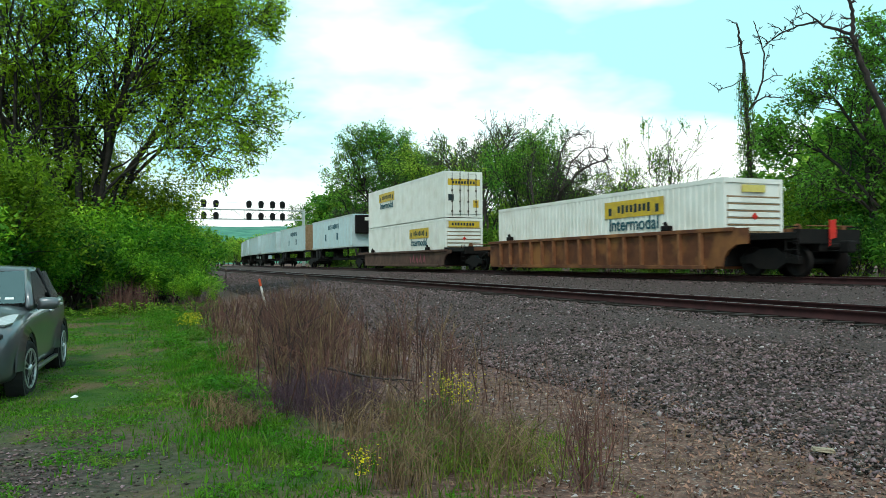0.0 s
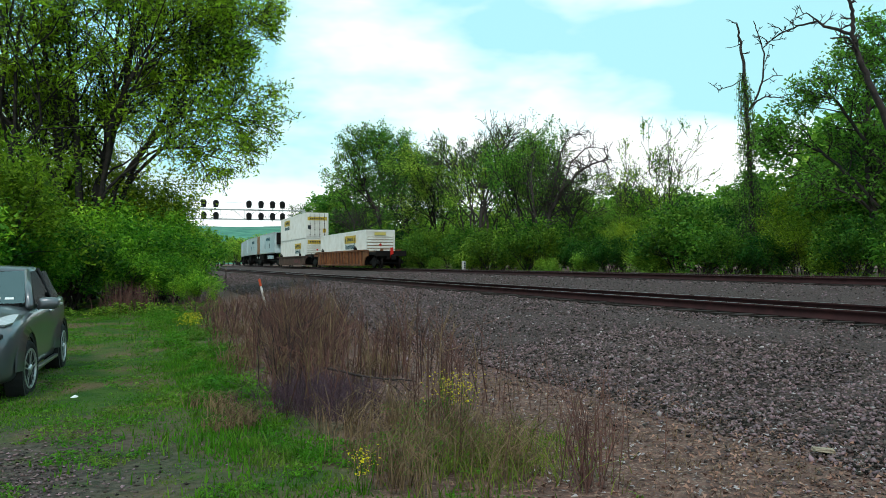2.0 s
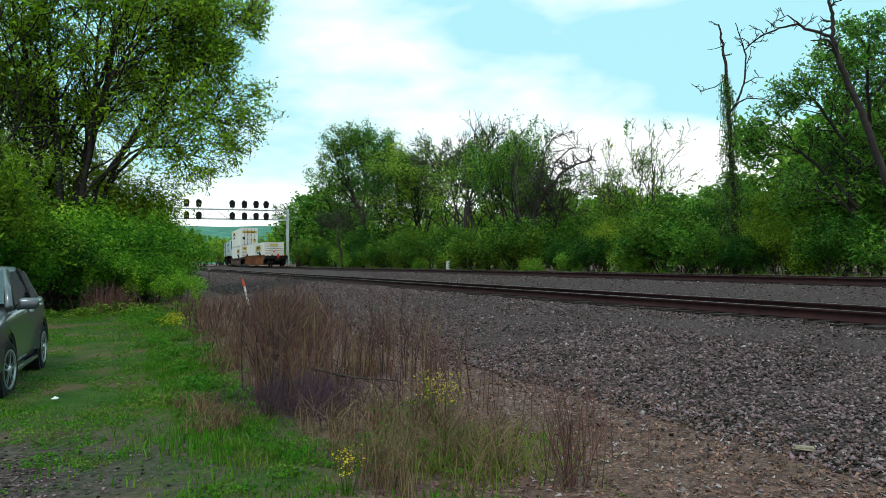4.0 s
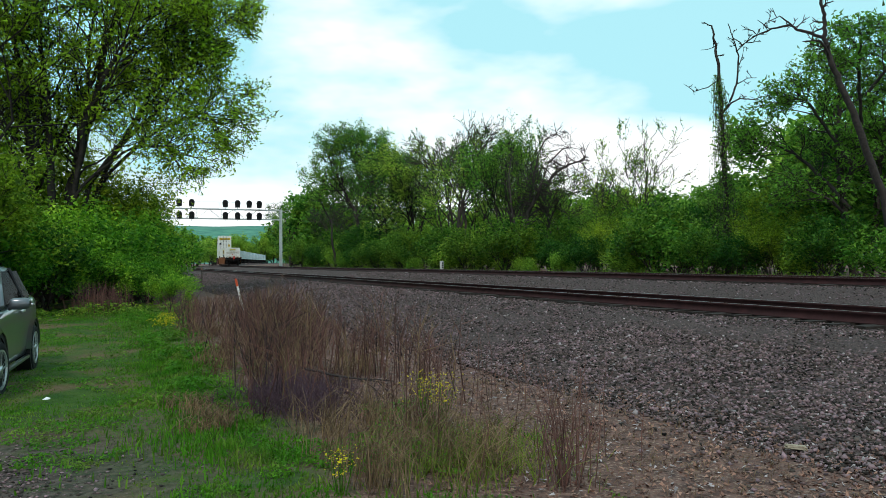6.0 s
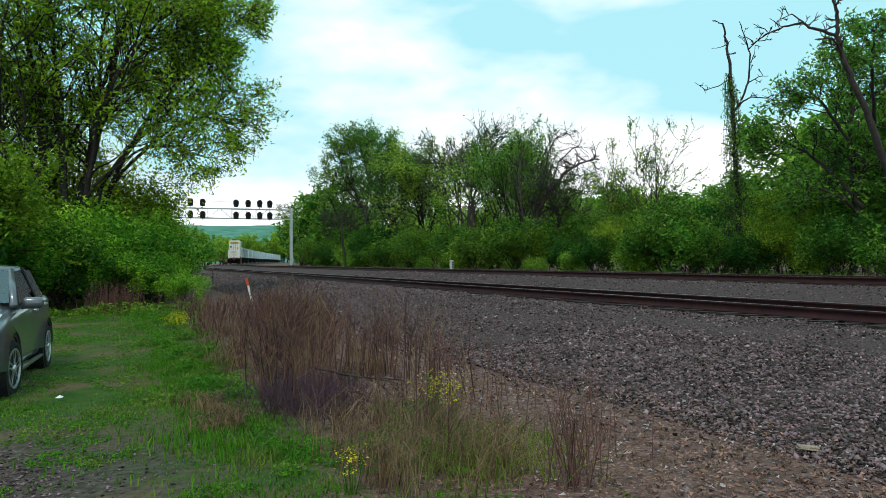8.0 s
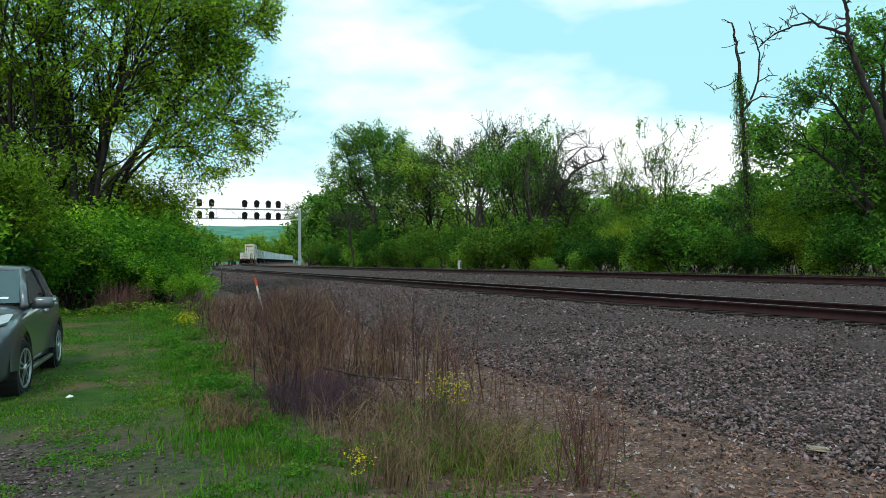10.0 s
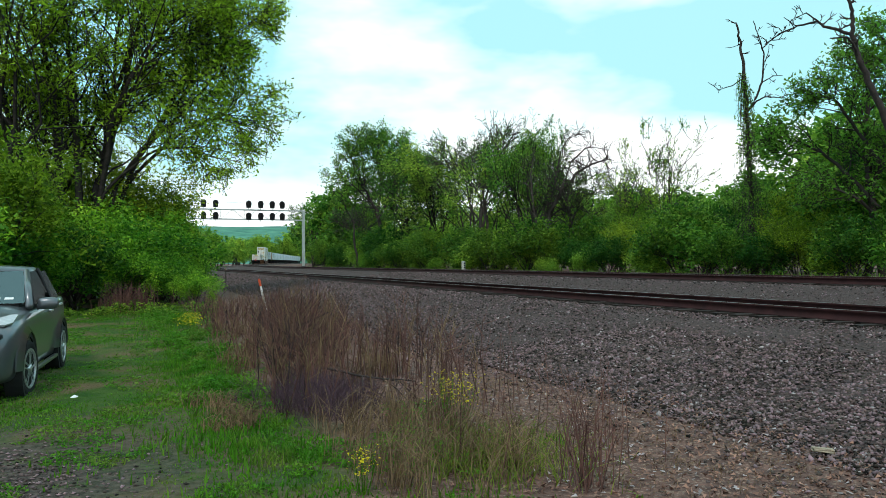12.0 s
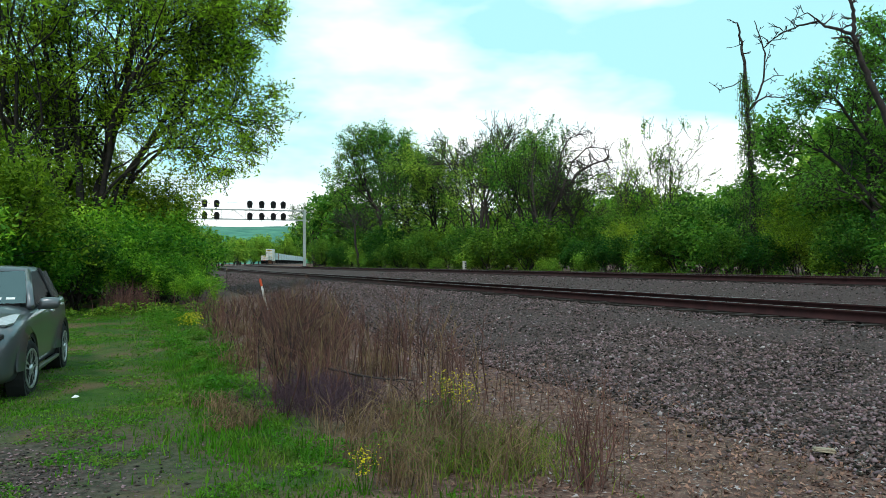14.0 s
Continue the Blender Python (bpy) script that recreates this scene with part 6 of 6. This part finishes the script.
def turf_spots(n):
    """Lane grass: thin in the worn ruts and the gravel patch."""
    out = []
    while len(out) < n:
        y = 3.2 + 24 * rb.uniform(0, 1) ** 1.7
        x = rb.uniform(max(-7.5, -0.17 * y - 2.0), 1.75)
        f = noise.noise((x * 0.7, y * 0.4, 4)) + 0.35 * noise.noise((x * 2.3, y * 2.3, 9))
        worn = max(0, 1 - math.hypot(x + 1.35, y - 6.0) / 2.2) * 1.5 + max(0, 0.42 - abs(x + 0.35 + 0.1 * math.sin(y))) * 1.3
        if x > 1.2:
            worn += (x - 1.2) * 1.6
        if rb.uniform(0, 1) < 0.55 + 0.9 * f - worn:
            out.append((x, y, (0.75 + 0.7 * max(0, f) + (0.5 if x > 0.5 else 0)) * (1 + y * 0.02)))
    return out


blades("lane_grass", turf_spots(90000), rb, 0.027, 0.008, M_GRASS, 0.8, "short green grass on the lane")
tufts = []
for cx, cy, r, n, k in ((0.72, 6.5, 0.26, 900, 1.0), (1.0, 5.9, 0.2, 500, 1.0), (0.35, 7.0, 0.3, 600, 0.7), (1.05, 9.2, 0.3, 700, 0.9), (0.9, 11.5, 0.35, 700, 0.9), (1.1, 13.5, 0.4, 800, 1.0), (0.6, 5.0, 0.25, 400, 0.7),
                        (-0.4, 6.3, 0.25, 350, 0.5), (1.9, 4.3, 0.25, 350, 0.8), (2.25, 5.4, 0.25, 350, 0.7), (0.7, 16.5, 0.5, 800, 1.2), (-0.1, 8.0, 0.3, 400, 0.5), (0.9, 19.5, 0.7, 900, 1.4), (1.3, 22.5, 0.8, 900, 1.6), (3.3, 5.5, 0.12, 160, 0.5), (0.2, 24.0, 0.9, 900, 1.6)):
    tufts += [(cx + rb.normal() * r, cy + rb.normal() * r, k) for _ in range(n)]
M_YOUNG = mat("yellowish_grass", (0.23, 0.25, 0.045), (0.11, 0.18, 0.02), 0.6, scale=3, leaf=True, island=0.45, spec=0.2)
blades("young_grass", [(2.55 + rb.normal() * 0.38, 5.2 + rb.normal() * 0.42, rb.uniform(0.5, 1.3)) for _ in range(1100)], rb, 0.22, 0.004, M_YOUNG, 1.5, "fine yellowish-green grass among the dead stalks")
blades("grass_tuft", tufts[::3], rb, 0.115, 0.007, M_GRASS, 0.6, "tufts of longer bright green grass")


def low_leaves(name, n, xs, ys, tall, size, material, label, flat=1.2, thresh=0.0):
    """Leafy ground plants in clumps; xs, ys draw the places."""
    pts = []
    while len(pts) < n:
        x, y = xs(), ys()
        f = noise.noise((x * 1.1, y * 0.8, 21)) + 0.6 * noise.noise((x * 3.1, y * 2.4, 5))
        if f < thresh:
            continue
        pts.append((x, y, soil_z(x, y) + 0.008 + tall * (0.25 + f) * rb.uniform(0, 1)))
    return tagged(new(name, leaves(name, pts, size, rb, material, flat=flat)), label, "weeds", kind="stuff")


low_leaves("lush_weed", 16000, lambda: rb.normal(1.0, 0.4), lambda: rb.uniform(8.5, 25.5), 0.24, 0.04, M_GRASS, "broad-leaved green weeds along the lane")
low_leaves("verge_weed", 9000, lambda: rb.uniform(-7.0, 2.6), lambda: rb.normal(25.4, 0.9), 0.5, 0.09, M_LEAF_SHADED, "green weeds at the foot of the bushes")
low_leaves("ground_cover", 40000, lambda: rb.uniform(-5.0, 1.5), lambda: 3.5 + 21 * rb.uniform(0, 1) ** 1.6, 0.025, 0.026, M_GRASS, "clover and moss patches in the lane", thresh=0.2)
low_leaves("small_weed", 5000, lambda: rb.uniform(1.0, 3.0), lambda: rb.uniform(3.8, 7.5), 0.12, 0.025, M_GRASS, "small green weeds among dead grass", thresh=0.1)
chip_n = 900
chips = np.stack([rb.uniform(2.6, 5.2, chip_n), 3.0 + 9 * rb.uniform(0, 1, chip_n) ** 1.4, np.zeros(chip_n)], 1)
chips[:, 2] = [soil_z(a, b) + 0.016 for a, b in chips[:, :2]]
tagged(new("bark_chips", leaves("bark_chips", chips, 0.035, rb, M_PALE, flat=2.0, slim=0.55)), "pale bleached chips strewn on the bare earth", "litter", kind="stuff")
blades("trackside_weed", [(rb.uniform(22.6, 25.8), 8 + 100 * rb.uniform(0, 1) ** 1.5, rb.uniform(0.5, 1.6)) for _ in range(8000)], rb, 0.28, 0.03, M_LEAF_DARK, 0.9, "green weeds along the far bank", "weeds")


def flower_clump(x, y, r, n, tall, label):
    c = empty_thing("flower_clump", label, "flowers", "yellow flowers")
    pts = np.stack([rb.normal(0, r, n), rb.normal(0, r, n), rb.uniform(0.45, 1.0, n) * tall], 1)
    f = new("blossom", leaves("blossom", pts, 0.015 if r < 0.14 else 0.024, rb, M_PETAL, flat=1.0, slim=0.9))
    f.parent = c
    lines = [([np.array([p[0] * 0.4, p[1] * 0.4, -0.02]), p * (0.8, 0.8, 0.5), p], [0.003, 0.0025, 0.0015]) for p in pts[::9]]
    s = new("stem", tubes("stem", lines, M_GRASS, 3))
    s.parent = c
    c.matrix_basis = pose(x, y, soil_z(x, y))
    return c


flower_clump(2.7, 6.2, 0.13, 420, 0.5, "airy clump of small yellow flowers on thin stems")
flower_clump(1.4, 4.75, 0.05, 110, 0.3, "small clump of bright yellow flowers in the grass")
flower_clump(1.12, 16.8, 0.15, 420, 0.5, "tall clump of yellow flowers beside the lane")

# dead leaves on the bare earth
n = 12000
lx, ly = rb.uniform(2.0, 5.4, n), 3.0 + 17 * rb.uniform(0, 1, n) ** 1.6
lz = np.array([soil_z(a, b) + 0.012 for a, b in zip(lx, ly)])
litter = new("leaf_litter", leaves("leaf_litter", np.stack([lx, ly, lz], 1), 0.03, rb, M_DEADLEAF, flat=0.9))
tagged(litter, "curled brown dead leaves on bare earth", "leaf litter", kind="stuff")
branch_lines = []
branching(np.random.default_rng(8), (0, 0, 0.12), (1, 0.15, 0.05), 0.95, 0.014, 1, 2, branch_lines, [], 0.12, -0.01, (3, 5))
fallen = tagged(new("fallen_branch", tubes("fallen_branch", branch_lines, M_BARK_GREY, 5)), "grey fallen branch lying in the brambles", "branch")
fallen.matrix_basis = pose(2.0, 8.3, 0.22, 0, 0, -28)

# gravel pressed into the worn turning place
gv, gf, gb = [], [], 0
pebbles = stone_shapes()
for i in range(3600):
    px, py = rb.normal(-1.2, 0.6), rb.normal(5.7, 0.7)
    r = rb.uniform(0.006, 0.019)
    v, f = pebbles[i % 6]
    gv.append(v * (r, r * 0.8, r * 0.55) + (px, py, soil_z(px, py) + r * 0.3))
    gf.append(f + gb)
    gb += len(v)
tagged(new("gravel", cloud_mesh("gravel", np.concatenate(gv), np.concatenate(gf), M_STONE)), "grey gravel pressed into bare dirt", "gravel", kind="stuff")


motions()
